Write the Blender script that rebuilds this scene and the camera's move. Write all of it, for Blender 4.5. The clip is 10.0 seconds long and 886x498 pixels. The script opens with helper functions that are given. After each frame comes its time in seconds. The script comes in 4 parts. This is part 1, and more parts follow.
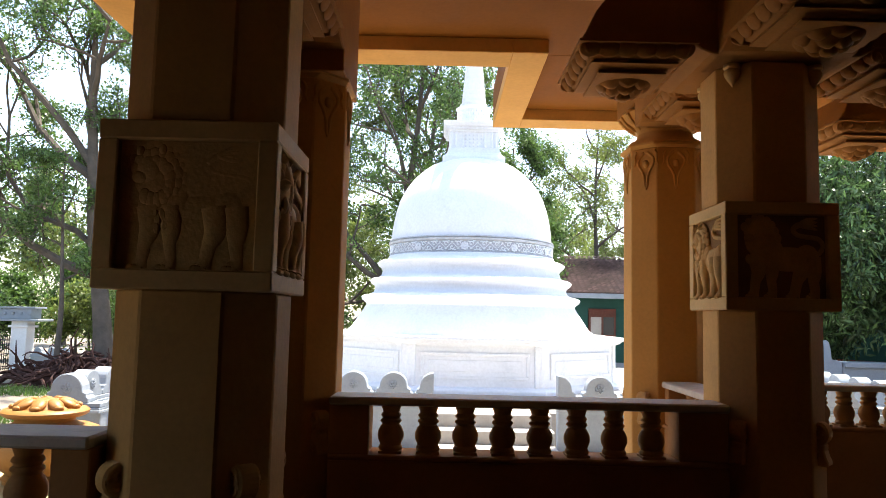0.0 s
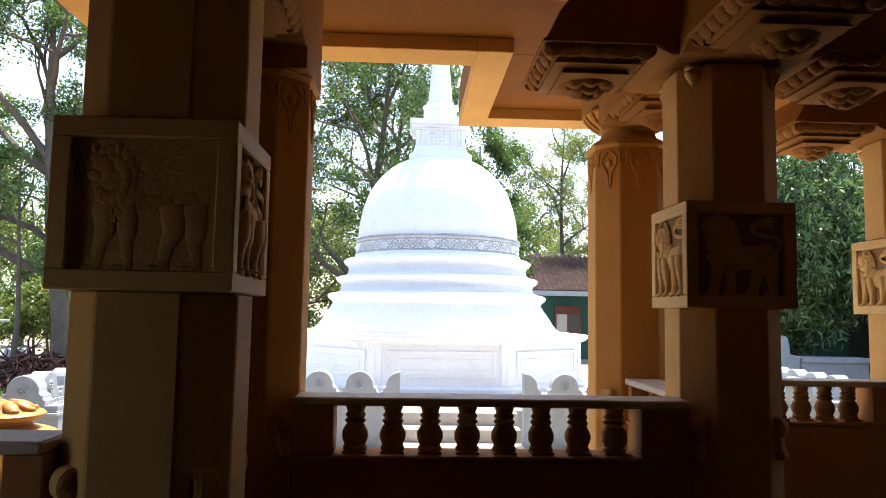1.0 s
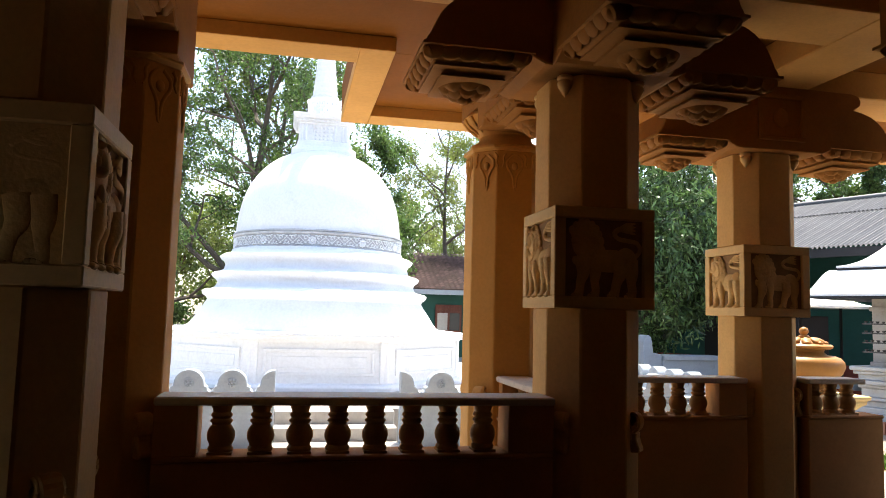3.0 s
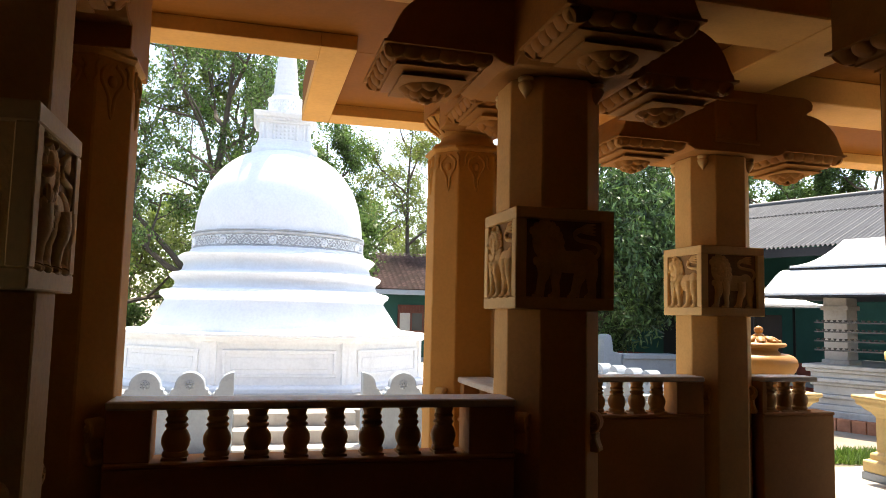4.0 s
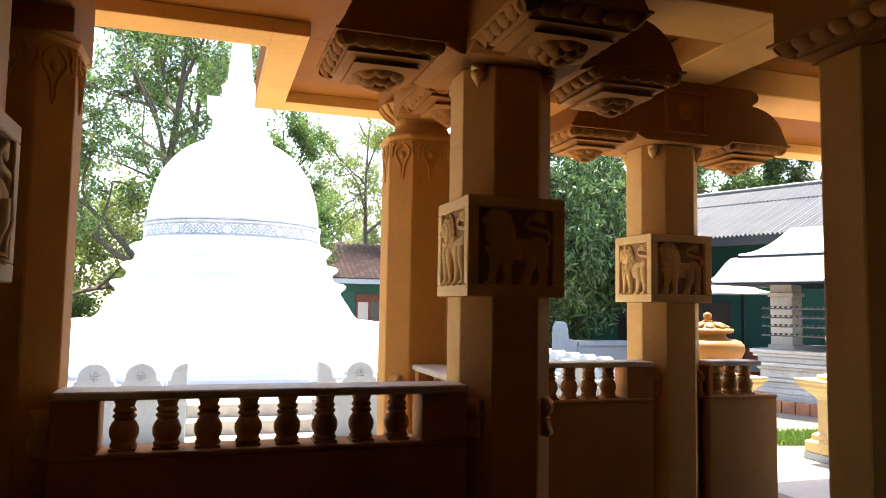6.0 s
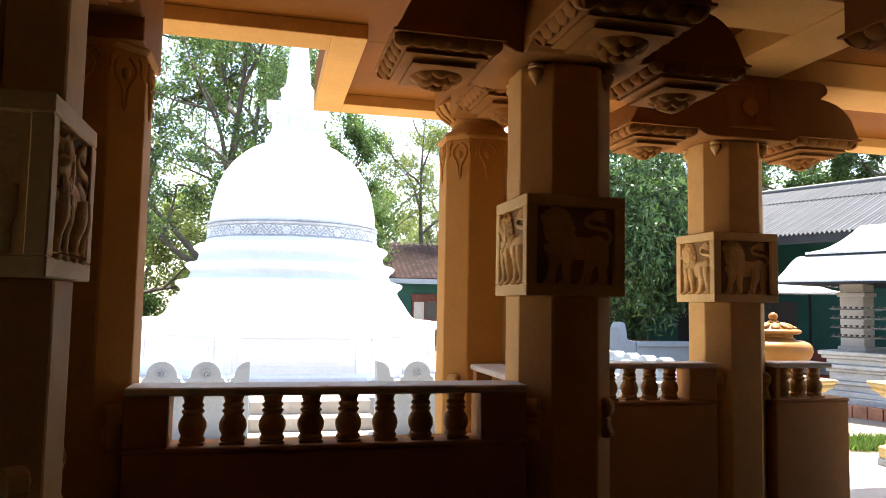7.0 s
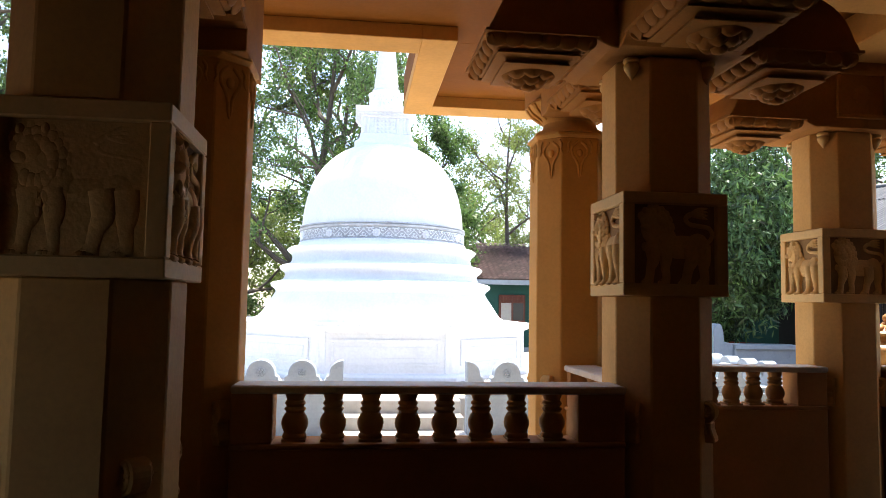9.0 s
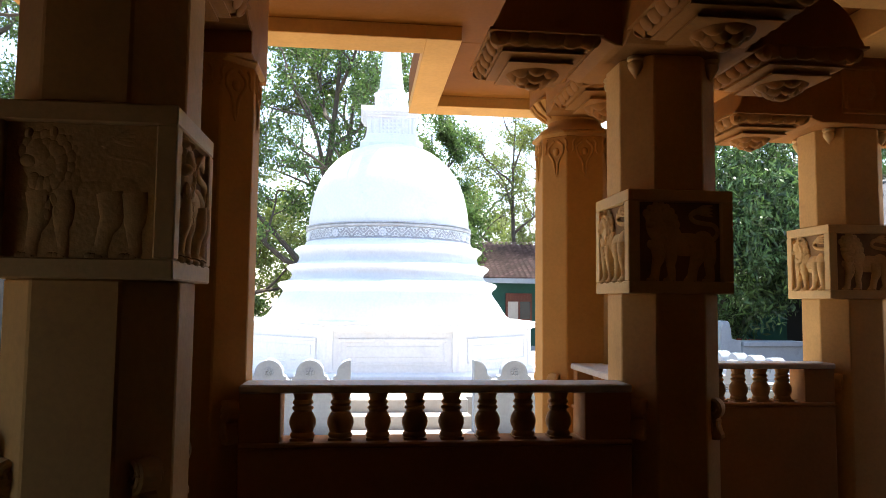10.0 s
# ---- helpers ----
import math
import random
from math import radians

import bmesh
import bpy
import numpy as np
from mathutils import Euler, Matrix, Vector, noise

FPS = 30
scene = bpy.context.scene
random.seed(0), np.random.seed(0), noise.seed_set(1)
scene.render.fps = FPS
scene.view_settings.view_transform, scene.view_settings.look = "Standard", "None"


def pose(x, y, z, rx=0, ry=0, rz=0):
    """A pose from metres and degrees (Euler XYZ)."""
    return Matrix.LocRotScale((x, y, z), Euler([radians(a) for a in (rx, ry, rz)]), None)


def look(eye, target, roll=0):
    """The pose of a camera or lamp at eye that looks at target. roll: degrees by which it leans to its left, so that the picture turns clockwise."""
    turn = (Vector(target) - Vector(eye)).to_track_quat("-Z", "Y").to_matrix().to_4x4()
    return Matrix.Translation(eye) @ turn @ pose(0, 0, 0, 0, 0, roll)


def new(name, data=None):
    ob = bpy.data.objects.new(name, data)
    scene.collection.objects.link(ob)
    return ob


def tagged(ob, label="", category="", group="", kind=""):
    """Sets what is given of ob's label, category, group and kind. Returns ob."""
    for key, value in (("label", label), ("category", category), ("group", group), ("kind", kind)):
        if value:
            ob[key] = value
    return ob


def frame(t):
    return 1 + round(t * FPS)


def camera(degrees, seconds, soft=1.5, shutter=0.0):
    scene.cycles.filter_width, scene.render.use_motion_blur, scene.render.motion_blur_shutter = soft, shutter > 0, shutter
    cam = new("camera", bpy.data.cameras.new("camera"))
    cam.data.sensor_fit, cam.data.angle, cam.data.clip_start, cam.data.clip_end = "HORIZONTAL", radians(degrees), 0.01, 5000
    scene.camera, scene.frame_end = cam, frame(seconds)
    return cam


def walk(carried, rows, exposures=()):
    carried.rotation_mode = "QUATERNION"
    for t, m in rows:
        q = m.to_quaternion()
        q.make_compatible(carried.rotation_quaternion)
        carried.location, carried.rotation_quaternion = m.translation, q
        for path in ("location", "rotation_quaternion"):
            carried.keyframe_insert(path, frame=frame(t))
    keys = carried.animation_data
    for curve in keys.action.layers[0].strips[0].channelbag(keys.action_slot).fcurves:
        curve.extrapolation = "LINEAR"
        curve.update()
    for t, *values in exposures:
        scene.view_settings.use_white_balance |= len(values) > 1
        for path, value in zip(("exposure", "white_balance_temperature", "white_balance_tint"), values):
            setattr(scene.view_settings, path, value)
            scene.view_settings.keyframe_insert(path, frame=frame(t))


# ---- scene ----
cam = camera(63.0, 10.0, soft=0.9)
PATH = [
    (0, (0.648, -2.705, 1.496), (0.645, -0.714, 1.68), 1.3),
    (0.5, (0.657, -2.709, 1.498), (0.676, -0.717, 1.68), 0.8),
    (1, (0.665, -2.697, 1.503), (0.752, -0.707, 1.683), 1.0),
    (1.5, (0.678, -2.727, 1.504), (0.843, -0.742, 1.685), 1.2),
    (2, (0.691, -2.717, 1.504), (0.921, -0.739, 1.683), 1.3),
    (2.5, (0.71, -2.719, 1.504), (1.035, -0.753, 1.682), 1.4),
    (4, (0.738, -2.691, 1.516), (1.24, -0.764, 1.699), 1.3),
    (4.5, (0.76, -2.732, 1.513), (1.315, -0.819, 1.688), 1.0),
    (5, (0.771, -2.751, 1.511), (1.394, -0.859, 1.683), 1.1),
    (5.5, (0.777, -2.724, 1.509), (1.417, -0.836, 1.669), 0.8),
    (7, (0.748, -2.721, 1.502), (1.214, -0.782, 1.655), 1.0),
    (7.5, (0.737, -2.694, 1.498), (1.138, -0.74, 1.649), 0.7),
    (8, (0.727, -2.702, 1.496), (1.074, -0.738, 1.641), 0.8),
    (8.5, (0.712, -2.678, 1.501), (0.997, -0.704, 1.65), 1.0),
    (9, (0.694, -2.705, 1.497), (0.929, -0.725, 1.649), 1.0),
    (9.5, (0.686, -2.691, 1.499), (0.848, -0.703, 1.638), 0.6),
    (10, (0.698, -2.725, 1.497), (0.915, -0.742, 1.646), 0.6),
]
EXPOSURES = ((0.0, 2.01, 6830, 10), (2.7, 2.07, 6930, 10), (3.8, 1.93, 7330, 10), (4.5, 1.91, 7380, 10), (5.0, 2.56, 7280, 10), (5.5, 2.72, 7130, 10), (5.7, 2.72, 7130, 10), (6.8, 2.48, 6980, 10), (7.5, 2.31, 6780, 10), (8.5, 2.22, 6680, 10), (10.0, 2.14, 6630, 10))
UNIT = 0.85
walk(cam, [(t, look(Vector(eye) * UNIT, Vector(target) * UNIT, roll)) for t, eye, target, roll in PATH], EXPOSURES)

world = bpy.data.worlds.new("sky")
scene.world = world
world.use_nodes = True
wn = world.node_tree
sky = wn.nodes.new("ShaderNodeTexSky")
sky.sky_type = 'NISHITA'
sky.sun_disc = False
SUN_EL, SUN_AZ = 68.0, -24.0
sky.sun_elevation, sky.sun_rotation = radians(SUN_EL), radians(-SUN_AZ)
sky.air_density, sky.dust_density = 1.0, 1.5
wn.links.new(sky.outputs[0], wn.nodes["Background"].inputs[0])
wn.nodes["Background"].inputs[1].default_value = 0.15
sun = new("sun", bpy.data.lights.new("sun", "SUN"))
sun.data.energy, sun.data.angle, sun.data.color = 4.2, radians(0.5), (1.0, 0.95, 0.86)
sd = Vector((-math.sin(radians(SUN_AZ)) * math.cos(radians(SUN_EL)), math.cos(radians(SUN_AZ)) * math.cos(radians(SUN_EL)), math.sin(radians(SUN_EL))))
sun.matrix_world = look(sd * 40, (0, 0, 0))


# ---- materials ----
def mat(name, base, rough=0.7, metal=0.0, var=0.25, scale=3.0, grain=60.0, bump=0.15, dirt=None, dirt_amt=0.35, rand=0.0, spec=0.22, bump_scale=None):
    """A painted, plastered, leafy or metal surface with stains at a large scale, grain at a small one and relief."""
    m = bpy.data.materials.new(name)
    m.use_nodes = True
    nt = m.node_tree
    n, l = nt.nodes, nt.links
    b = n["Principled BSDF"]
    b.inputs["Roughness"].default_value, b.inputs["Metallic"].default_value = rough, metal
    b.inputs["Specular IOR Level"].default_value = spec
    co = n.new("ShaderNodeTexCoord")
    geo = n.new("ShaderNodeNewGeometry")
    big = n.new("ShaderNodeTexNoise")
    big.inputs["Scale"].default_value, big.inputs["Detail"].default_value, big.inputs["Roughness"].default_value = scale, 6, 0.65
    small = n.new("ShaderNodeTexNoise")
    small.inputs["Scale"].default_value, small.inputs["Detail"].default_value = grain, 4
    l.new(geo.outputs["Position"], big.inputs["Vector"])
    l.new(geo.outputs["Position"], small.inputs["Vector"])
    ramp = n.new("ShaderNodeValToRGB")
    c = Vector(base)
    lo, hi = c * (1 - var), c * (1 + var * 0.6)
    ramp.color_ramp.elements[0].position, ramp.color_ramp.elements[1].position = 0.3, 0.72
    ramp.color_ramp.elements[0].color = (*[min(1, v) for v in lo], 1)
    ramp.color_ramp.elements[1].color = (*[min(1, v) for v in hi], 1)
    l.new(big.outputs["Fac"], ramp.inputs["Fac"])
    mix = n.new("ShaderNodeMixRGB")
    mix.blend_type = 'MULTIPLY'
    mix.inputs["Fac"].default_value = 0.5
    gr = n.new("ShaderNodeValToRGB")
    gr.color_ramp.elements[0].position, gr.color_ramp.elements[1].position = 0.35, 0.6
    gr.color_ramp.elements[0].color, gr.color_ramp.elements[1].color = (0.88, 0.88, 0.88, 1), (1, 1, 1, 1)
    l.new(small.outputs["Fac"], gr.inputs["Fac"])
    l.new(ramp.outputs["Color"], mix.inputs["Color1"])
    l.new(gr.outputs["Color"], mix.inputs["Color2"])
    out = mix.outputs["Color"]
    if dirt:
        dn = n.new("ShaderNodeTexNoise")
        dn.inputs["Scale"].default_value, dn.inputs["Detail"].default_value, dn.inputs["Roughness"].default_value = scale * 2.3, 8, 0.75
        l.new(geo.outputs["Position"], dn.inputs["Vector"])
        dr = n.new("ShaderNodeValToRGB")
        dr.color_ramp.elements[0].position, dr.color_ramp.elements[1].position = 0.54, 0.7
        dr.color_ramp.elements[1].color = (dirt_amt, dirt_amt, dirt_amt, 1)
        l.new(dn.outputs["Fac"], dr.inputs["Fac"])
        dm = n.new("ShaderNodeMixRGB")
        dm.inputs["Color2"].default_value = (*dirt, 1)
        l.new(dr.outputs["Color"], dm.inputs["Fac"])
        l.new(out, dm.inputs["Color1"])
        out = dm.outputs["Color"]
    if rand:
        oi = n.new("ShaderNodeNewGeometry")
        hs = n.new("ShaderNodeHueSaturation")
        mp = n.new("ShaderNodeMapRange")
        mp.inputs["To Min"].default_value, mp.inputs["To Max"].default_value = 1 - rand, 1 + rand
        l.new(oi.outputs["Random Per Island"], mp.inputs["Value"])
        l.new(mp.outputs["Result"], hs.inputs["Value"])
        l.new(out, hs.inputs["Color"])
        out = hs.outputs["Color"]
    l.new(out, b.inputs["Base Color"])
    if bump:
        bp = n.new("ShaderNodeBump")
        bp.inputs["Strength"].default_value, bp.inputs["Distance"].default_value = bump, 0.01
        if bump_scale:
            bn = n.new("ShaderNodeTexNoise")
            bn.inputs["Scale"].default_value, bn.inputs["Detail"].default_value = bump_scale, 5
            l.new(geo.outputs["Position"], bn.inputs["Vector"])
            l.new(bn.outputs["Fac"], bp.inputs["Height"])
        else:
            l.new(small.outputs["Fac"], bp.inputs["Height"])
        l.new(bp.outputs["Normal"], b.inputs["Normal"])
    return m


def leaf_mat(name, base, trans=0.35, rand=0.35):
    """Leaves that let some light through, each with its own shade."""
    m = mat(name, base, rough=0.4, var=0.3, scale=0.8, grain=9, bump=0, rand=rand, spec=0.3)
    nt = m.node_tree
    n, l = nt.nodes, nt.links
    b = n["Principled BSDF"]
    src = b.inputs["Base Color"].links[0].from_socket
    tr = n.new("ShaderNodeBsdfTranslucent")
    mx = n.new("ShaderNodeMixShader")
    mx.inputs[0].default_value = trans
    hs = n.new("ShaderNodeHueSaturation")
    hs.inputs["Value"].default_value, hs.inputs["Saturation"].default_value = 1.5, 1.15
    l.new(src, hs.inputs["Color"])
    l.new(hs.outputs[0], tr.inputs["Color"])
    l.new(b.outputs[0], mx.inputs[1])
    l.new(tr.outputs[0], mx.inputs[2])
    l.new(mx.outputs[0], n["Material Output"].inputs["Surface"])
    return m


ORANGE = mat("orange_plaster", (0.56, 0.285, 0.08), 0.65, var=0.12, scale=1.6, grain=45, bump=0.1, dirt=(0.36, 0.18, 0.07), dirt_amt=0.25, spec=0.06)
BRACKET = mat("brown_bracket_plaster", (0.34, 0.145, 0.036), 0.7, var=0.16, scale=3, grain=50, bump=0.12, dirt=(0.22, 0.12, 0.06), dirt_amt=0.35, spec=0.06)
PLASTER = mat("ochre_plaster", (0.66, 0.38, 0.135), 0.65, var=0.12, scale=1.6, grain=45, bump=0.12, dirt=(0.33, 0.2, 0.1), dirt_amt=0.25, spec=0.06)
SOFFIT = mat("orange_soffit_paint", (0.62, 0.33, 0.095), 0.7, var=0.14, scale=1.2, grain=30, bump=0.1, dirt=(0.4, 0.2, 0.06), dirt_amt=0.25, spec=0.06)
# Recessed coffers: a much darker orange than the eave band.
COFFER = mat("deep_orange_coffer", (0.22, 0.076, 0.009), 0.7, var=0.18, scale=1.2, grain=30, bump=0.1, dirt=(0.22, 0.09, 0.03), dirt_amt=0.3, spec=0.06)
CREAM = mat("cream_trim_paint", (0.72, 0.48, 0.21), 0.6, var=0.1, scale=2.5, grain=50, bump=0.1, dirt=(0.4, 0.26, 0.14), dirt_amt=0.25, spec=0.06)
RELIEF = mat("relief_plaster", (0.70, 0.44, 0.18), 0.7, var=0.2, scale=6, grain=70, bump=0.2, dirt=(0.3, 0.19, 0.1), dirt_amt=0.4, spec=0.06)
# Darker copy of the plaster: shade of sunk panels put into the colour.
RECESS_SHADE = mat("recess_shade_plaster", (0.30, 0.175, 0.08), 0.8, var=0.25, scale=6, grain=70, bump=0.25, spec=0.06)
BALUSTER = mat("brown_baluster_paint", (0.42, 0.215, 0.08), 0.55, var=0.18, scale=5, grain=60, bump=0.12, dirt=(0.2, 0.1, 0.05), dirt_amt=0.4, spec=0.06)
RAIL = mat("grey_rail_plaster", (0.66, 0.57, 0.46), 0.6, var=0.15, scale=4, grain=50, bump=0.12, dirt=(0.3, 0.22, 0.16), dirt_amt=0.35)
PARAPET = mat("dado_paint", (0.45, 0.215, 0.08), 0.75, var=0.12, scale=2, grain=40, bump=0.1, spec=0.06)
# Kept dark so the added walls return little light to the pillars.
LIGHTBLOCK = mat("dark_light_block_paint", (0.13, 0.055, 0.024), 0.7, var=0.2, scale=1.5)
FLOOR = mat("polished_cement", (0.10, 0.048, 0.028), 0.35, var=0.2, scale=1.5, grain=40, bump=0.06)
WHITE = mat("white_limewash", (0.76, 0.78, 0.80), 0.75, var=0.06, scale=1.2, grain=25, bump=0.12, dirt=(0.5, 0.52, 0.54), dirt_amt=0.3)
# Greyer than WHITE, so the raised frieze stands out.
GREYWHITE = mat("grey_limewash", (0.50, 0.52, 0.54), 0.85, var=0.25, scale=6, grain=30, bump=0.2)
WALLBLUE = mat("grey_white_wall_paint", (0.30, 0.34, 0.38), 0.75, var=0.1, scale=2, grain=35, bump=0.15, dirt=(0.15, 0.17, 0.19), dirt_amt=0.4)
CEMENT = mat("cement_paving", (0.44, 0.415, 0.38), 0.85, var=0.15, scale=1.0, grain=20, bump=0.25, dirt=(0.22, 0.19, 0.16), dirt_amt=0.4)
SAND = mat("sandy_ground", (0.23, 0.195, 0.155), 0.95, var=0.25, scale=0.5, grain=12, bump=0.5, dirt=(0.10, 0.12, 0.045), dirt_amt=0.5)
YELLOW = mat("golden_ochre_paint", (0.33, 0.155, 0.04), 0.45, var=0.12, scale=3, grain=50, bump=0.08, dirt=(0.4, 0.2, 0.06), dirt_amt=0.3)
PEDESTAL = mat("yellow_pedestal_paint", (0.56, 0.42, 0.20), 0.6, var=0.1, scale=2.5, grain=40, bump=0.1, dirt=(0.4, 0.28, 0.14), dirt_amt=0.3)
GREEN = mat("green_wall_paint", (0.016, 0.075, 0.06), 0.6, var=0.25, scale=1.0, grain=20, bump=0.12, dirt=(0.02, 0.06, 0.05), dirt_amt=0.5)
REDBAND = mat("red_oxide_band", (0.25, 0.06, 0.04), 0.6, var=0.2, scale=2)
TILE = mat("clay_roof_tile", (0.09, 0.055, 0.052), 0.85, var=0.4, scale=1.6, grain=15, bump=0.3, dirt=(0.10, 0.07, 0.06), dirt_amt=0.7, rand=0.5)
SHEET = mat("weathered_roof_sheet", (0.105, 0.105, 0.108), 0.6, var=0.2, scale=0.8, grain=12, bump=0.2, dirt=(0.05, 0.05, 0.055), dirt_amt=0.5)
TIN = mat("grey_stone_course", (0.46, 0.47, 0.47), 0.5, metal=0.2, var=0.2, scale=2, grain=15, bump=0.2, dirt=(0.2, 0.2, 0.2), dirt_amt=0.4, rand=0.15)
CLOTH = mat("white_awning", (0.80, 0.79, 0.76), 0.8, var=0.05, scale=2, grain=20, bump=0.08)
DARK = mat("dark_metal_and_shade", (0.015, 0.015, 0.018), 0.45, var=0.2, bump=0.05)
WOOD = mat("red_brown_window_wood", (0.12, 0.04, 0.026), 0.5, var=0.25, scale=4)
BARK = mat("grey_bark", (0.11, 0.09, 0.072), 0.9, var=0.35, scale=3, grain=25, bump=0.8)
ROOT = mat("red_brown_roots", (0.075, 0.036, 0.028), 0.9, var=0.4, scale=3, grain=20, bump=0.7)
BRICK = mat("worn_brick", (0.34, 0.16, 0.10), 0.9, var=0.3, scale=5, grain=30, bump=0.4, rand=0.25)
LEAF = leaf_mat("leaf_green", (0.085, 0.14, 0.045), rand=0.55)
LEAF_OLIVE = leaf_mat("leaf_olive", (0.15, 0.19, 0.06))
LEAF_DARK = leaf_mat("mango_leaf", (0.072, 0.122, 0.045), trans=0.25, rand=0.8)
GRASS = leaf_mat("grass_blades", (0.09, 0.15, 0.04))
GLASS = bpy.data.materials.new("window_glass")
GLASS.use_nodes = True
GLASS.node_tree.nodes["Principled BSDF"].inputs["Base Color"].default_value = (0.02, 0.025, 0.03, 1)
GLASS.node_tree.nodes["Principled BSDF"].inputs["Roughness"].default_value = 0.08


# ---- mesh helpers ----
def bm_box(bm, x0, x1, y0, y1, z0, z1):
    v = [bm.verts.new(p) for p in ((x0, y0, z0), (x1, y0, z0), (x1, y1, z0), (x0, y1, z0), (x0, y0, z1), (x1, y0, z1), (x1, y1, z1), (x0, y1, z1))]
    for f in ((3, 2, 1, 0), (4, 5, 6, 7), (0, 1, 5, 4), (1, 2, 6, 5), (2, 3, 7, 6), (3, 0, 4, 7)):
        bm.faces.new([v[i] for i in f])
    return v


def bm_loft(bm, rings, closed=True, caps=True):
    """Rings of equal length joined in order."""
    rows = [[bm.verts.new(p) for p in r] for r in rings]
    n = len(rows[0])
    for a, b in zip(rows, rows[1:]):
        for i in range(n if closed else n - 1):
            j = (i + 1) % n
            bm.faces.new((a[i], a[j], b[j], b[i]))
    if caps:
        bm.faces.new(rows[0][::-1])
        bm.faces.new(rows[-1])
    return rows


def lathe(bm, prof, n=24, cx=0, cy=0, cz=0):
    """Turns (radius, height) pairs round the upright axis."""
    bm_loft(bm, [[(cx + max(r, 0.001) * math.cos(2 * math.pi * i / n), cy + max(r, 0.001) * math.sin(2 * math.pi * i / n), cz + z) for i in range(n)] for r, z in prof])


def rounded(pts, radii, k=3):
    """A smoother run of points and radii through the given ones."""
    p = [Vector(q) for q in pts]
    r = list(radii) if isinstance(radii, (list, tuple)) else [radii] * len(p)
    q, s = [], []
    for i in range(len(p) - 1):
        a, b, c, d = p[max(i - 1, 0)], p[i], p[i + 1], p[min(i + 2, len(p) - 1)]
        for j in range(k):
            t = j / k
            q.append(0.5 * (2 * b + (c - a) * t + (2 * a - 5 * b + 4 * c - d) * t * t + (3 * b - a - 3 * c + d) * t ** 3))
            s.append(r[i] + (r[i + 1] - r[i]) * t)
    return q + [p[-1]], s + [r[-1]]


def tube(bm, pts, radii, n=8, smooth=False):
    if smooth:
        pts, radii = rounded(pts, radii)
    pts = [Vector(p) for p in pts]
    rings = []
    up = Vector((0.13, 0.31, 0.94)).normalized()
    for i, p in enumerate(pts):
        d = (pts[min(i + 1, len(pts) - 1)] - pts[max(i - 1, 0)]).normalized()
        a = d.cross(up)
        if a.length < 0.1:
            a = d.cross(Vector((1, 0, 0)))
        a.normalize()
        b = d.cross(a)
        r = radii[i] if isinstance(radii, (list, tuple)) else radii
        rings.append([p + a * (r * math.cos(2 * math.pi * k / n)) + b * (r * math.sin(2 * math.pi * k / n)) for k in range(n)])
    bm_loft(bm, rings)


def prism(bm, poly, m, depth):
    """A polygon in the plane of m's x and z axes, thickened along its y axis by depth either way."""
    bm_loft(bm, [[m @ Vector((x, s * depth, z)) for x, z in poly] for s in (-1, 1)])


def blob(bm, c, r, m=None, u=10, v=7):
    mm = (m or Matrix()) @ Matrix.Translation(c) @ Matrix.Diagonal((*r, 1))
    bmesh.ops.create_uvsphere(bm, u_segments=u, v_segments=v, radius=1, matrix=mm)


def finish(bm, bevel=0.0, smooth=True, segs=1):
    bmesh.ops.recalc_face_normals(bm, faces=bm.faces[:])
    if bevel:
        edges = [e for e in bm.edges if len(e.link_faces) == 2 and e.calc_face_angle(0) > 0.6]
        bmesh.ops.bevel(bm, geom=edges, offset=bevel, segments=segs, affect='EDGES', profile=0.6)
    me = bpy.data.meshes.new("mesh")
    bm.to_mesh(me)
    bm.free()
    if smooth:
        me.shade_smooth()
        me.set_sharp_from_angle(angle=radians(14 if bevel else 52))
    return me


def part(name, bm, material, parent=None, label="", bevel=0.0, smooth=True):
    me = finish(bm, bevel, smooth) if isinstance(bm, bmesh.types.BMesh) else bm
    me.name = name
    if not me.materials:
        me.materials.append(material)
    ob = new(name, me)
    ob.parent = parent
    if label:
        ob["label"] = label
    return ob


def thing(name, label, category, group="", kind="", at=(0, 0, 0)):
    ob = new(name)
    ob.location = at
    ob.empty_display_size = 0.1
    return tagged(ob, label, category, group, kind)


def soft_noise(p, s):
    return noise.noise(Vector(p) * s)

# ---- the pavilion: floor, roof ----
HX, HY = 0.322, 0.298          # half widths of a pillar
ROWY = (0.30, 1.86, 3.42)    # pillar rows
COLX = (-0.33, 2.65, 5.035)   # pillar columns
SOF = 3.50                   # underside of beams and eaves
FZ = -0.33                   # pavilion floor
GROUND = -0.22

bm = bmesh.new()
bm_box(bm, -2.7, 6.36, -9, 0.45, FZ - 0.3, FZ)
bm_box(bm, -0.68, 6.36, 0.45, 2.02, FZ - 0.3, FZ)
bm_box(bm, 2.25, 6.36, 2.02, 3.6, FZ - 0.3, FZ)
tagged(part("floor", bm, FLOOR, bevel=0.012), "polished red cement pavilion floor in deep shade", "floor", kind="structure")

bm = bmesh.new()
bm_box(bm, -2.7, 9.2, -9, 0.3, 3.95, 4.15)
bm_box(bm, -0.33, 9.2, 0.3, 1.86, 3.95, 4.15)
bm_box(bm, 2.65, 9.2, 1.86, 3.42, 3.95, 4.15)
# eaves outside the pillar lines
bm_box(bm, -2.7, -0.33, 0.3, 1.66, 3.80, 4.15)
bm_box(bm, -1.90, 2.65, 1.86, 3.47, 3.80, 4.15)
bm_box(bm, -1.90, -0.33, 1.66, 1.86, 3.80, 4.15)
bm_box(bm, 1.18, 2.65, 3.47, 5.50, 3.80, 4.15)
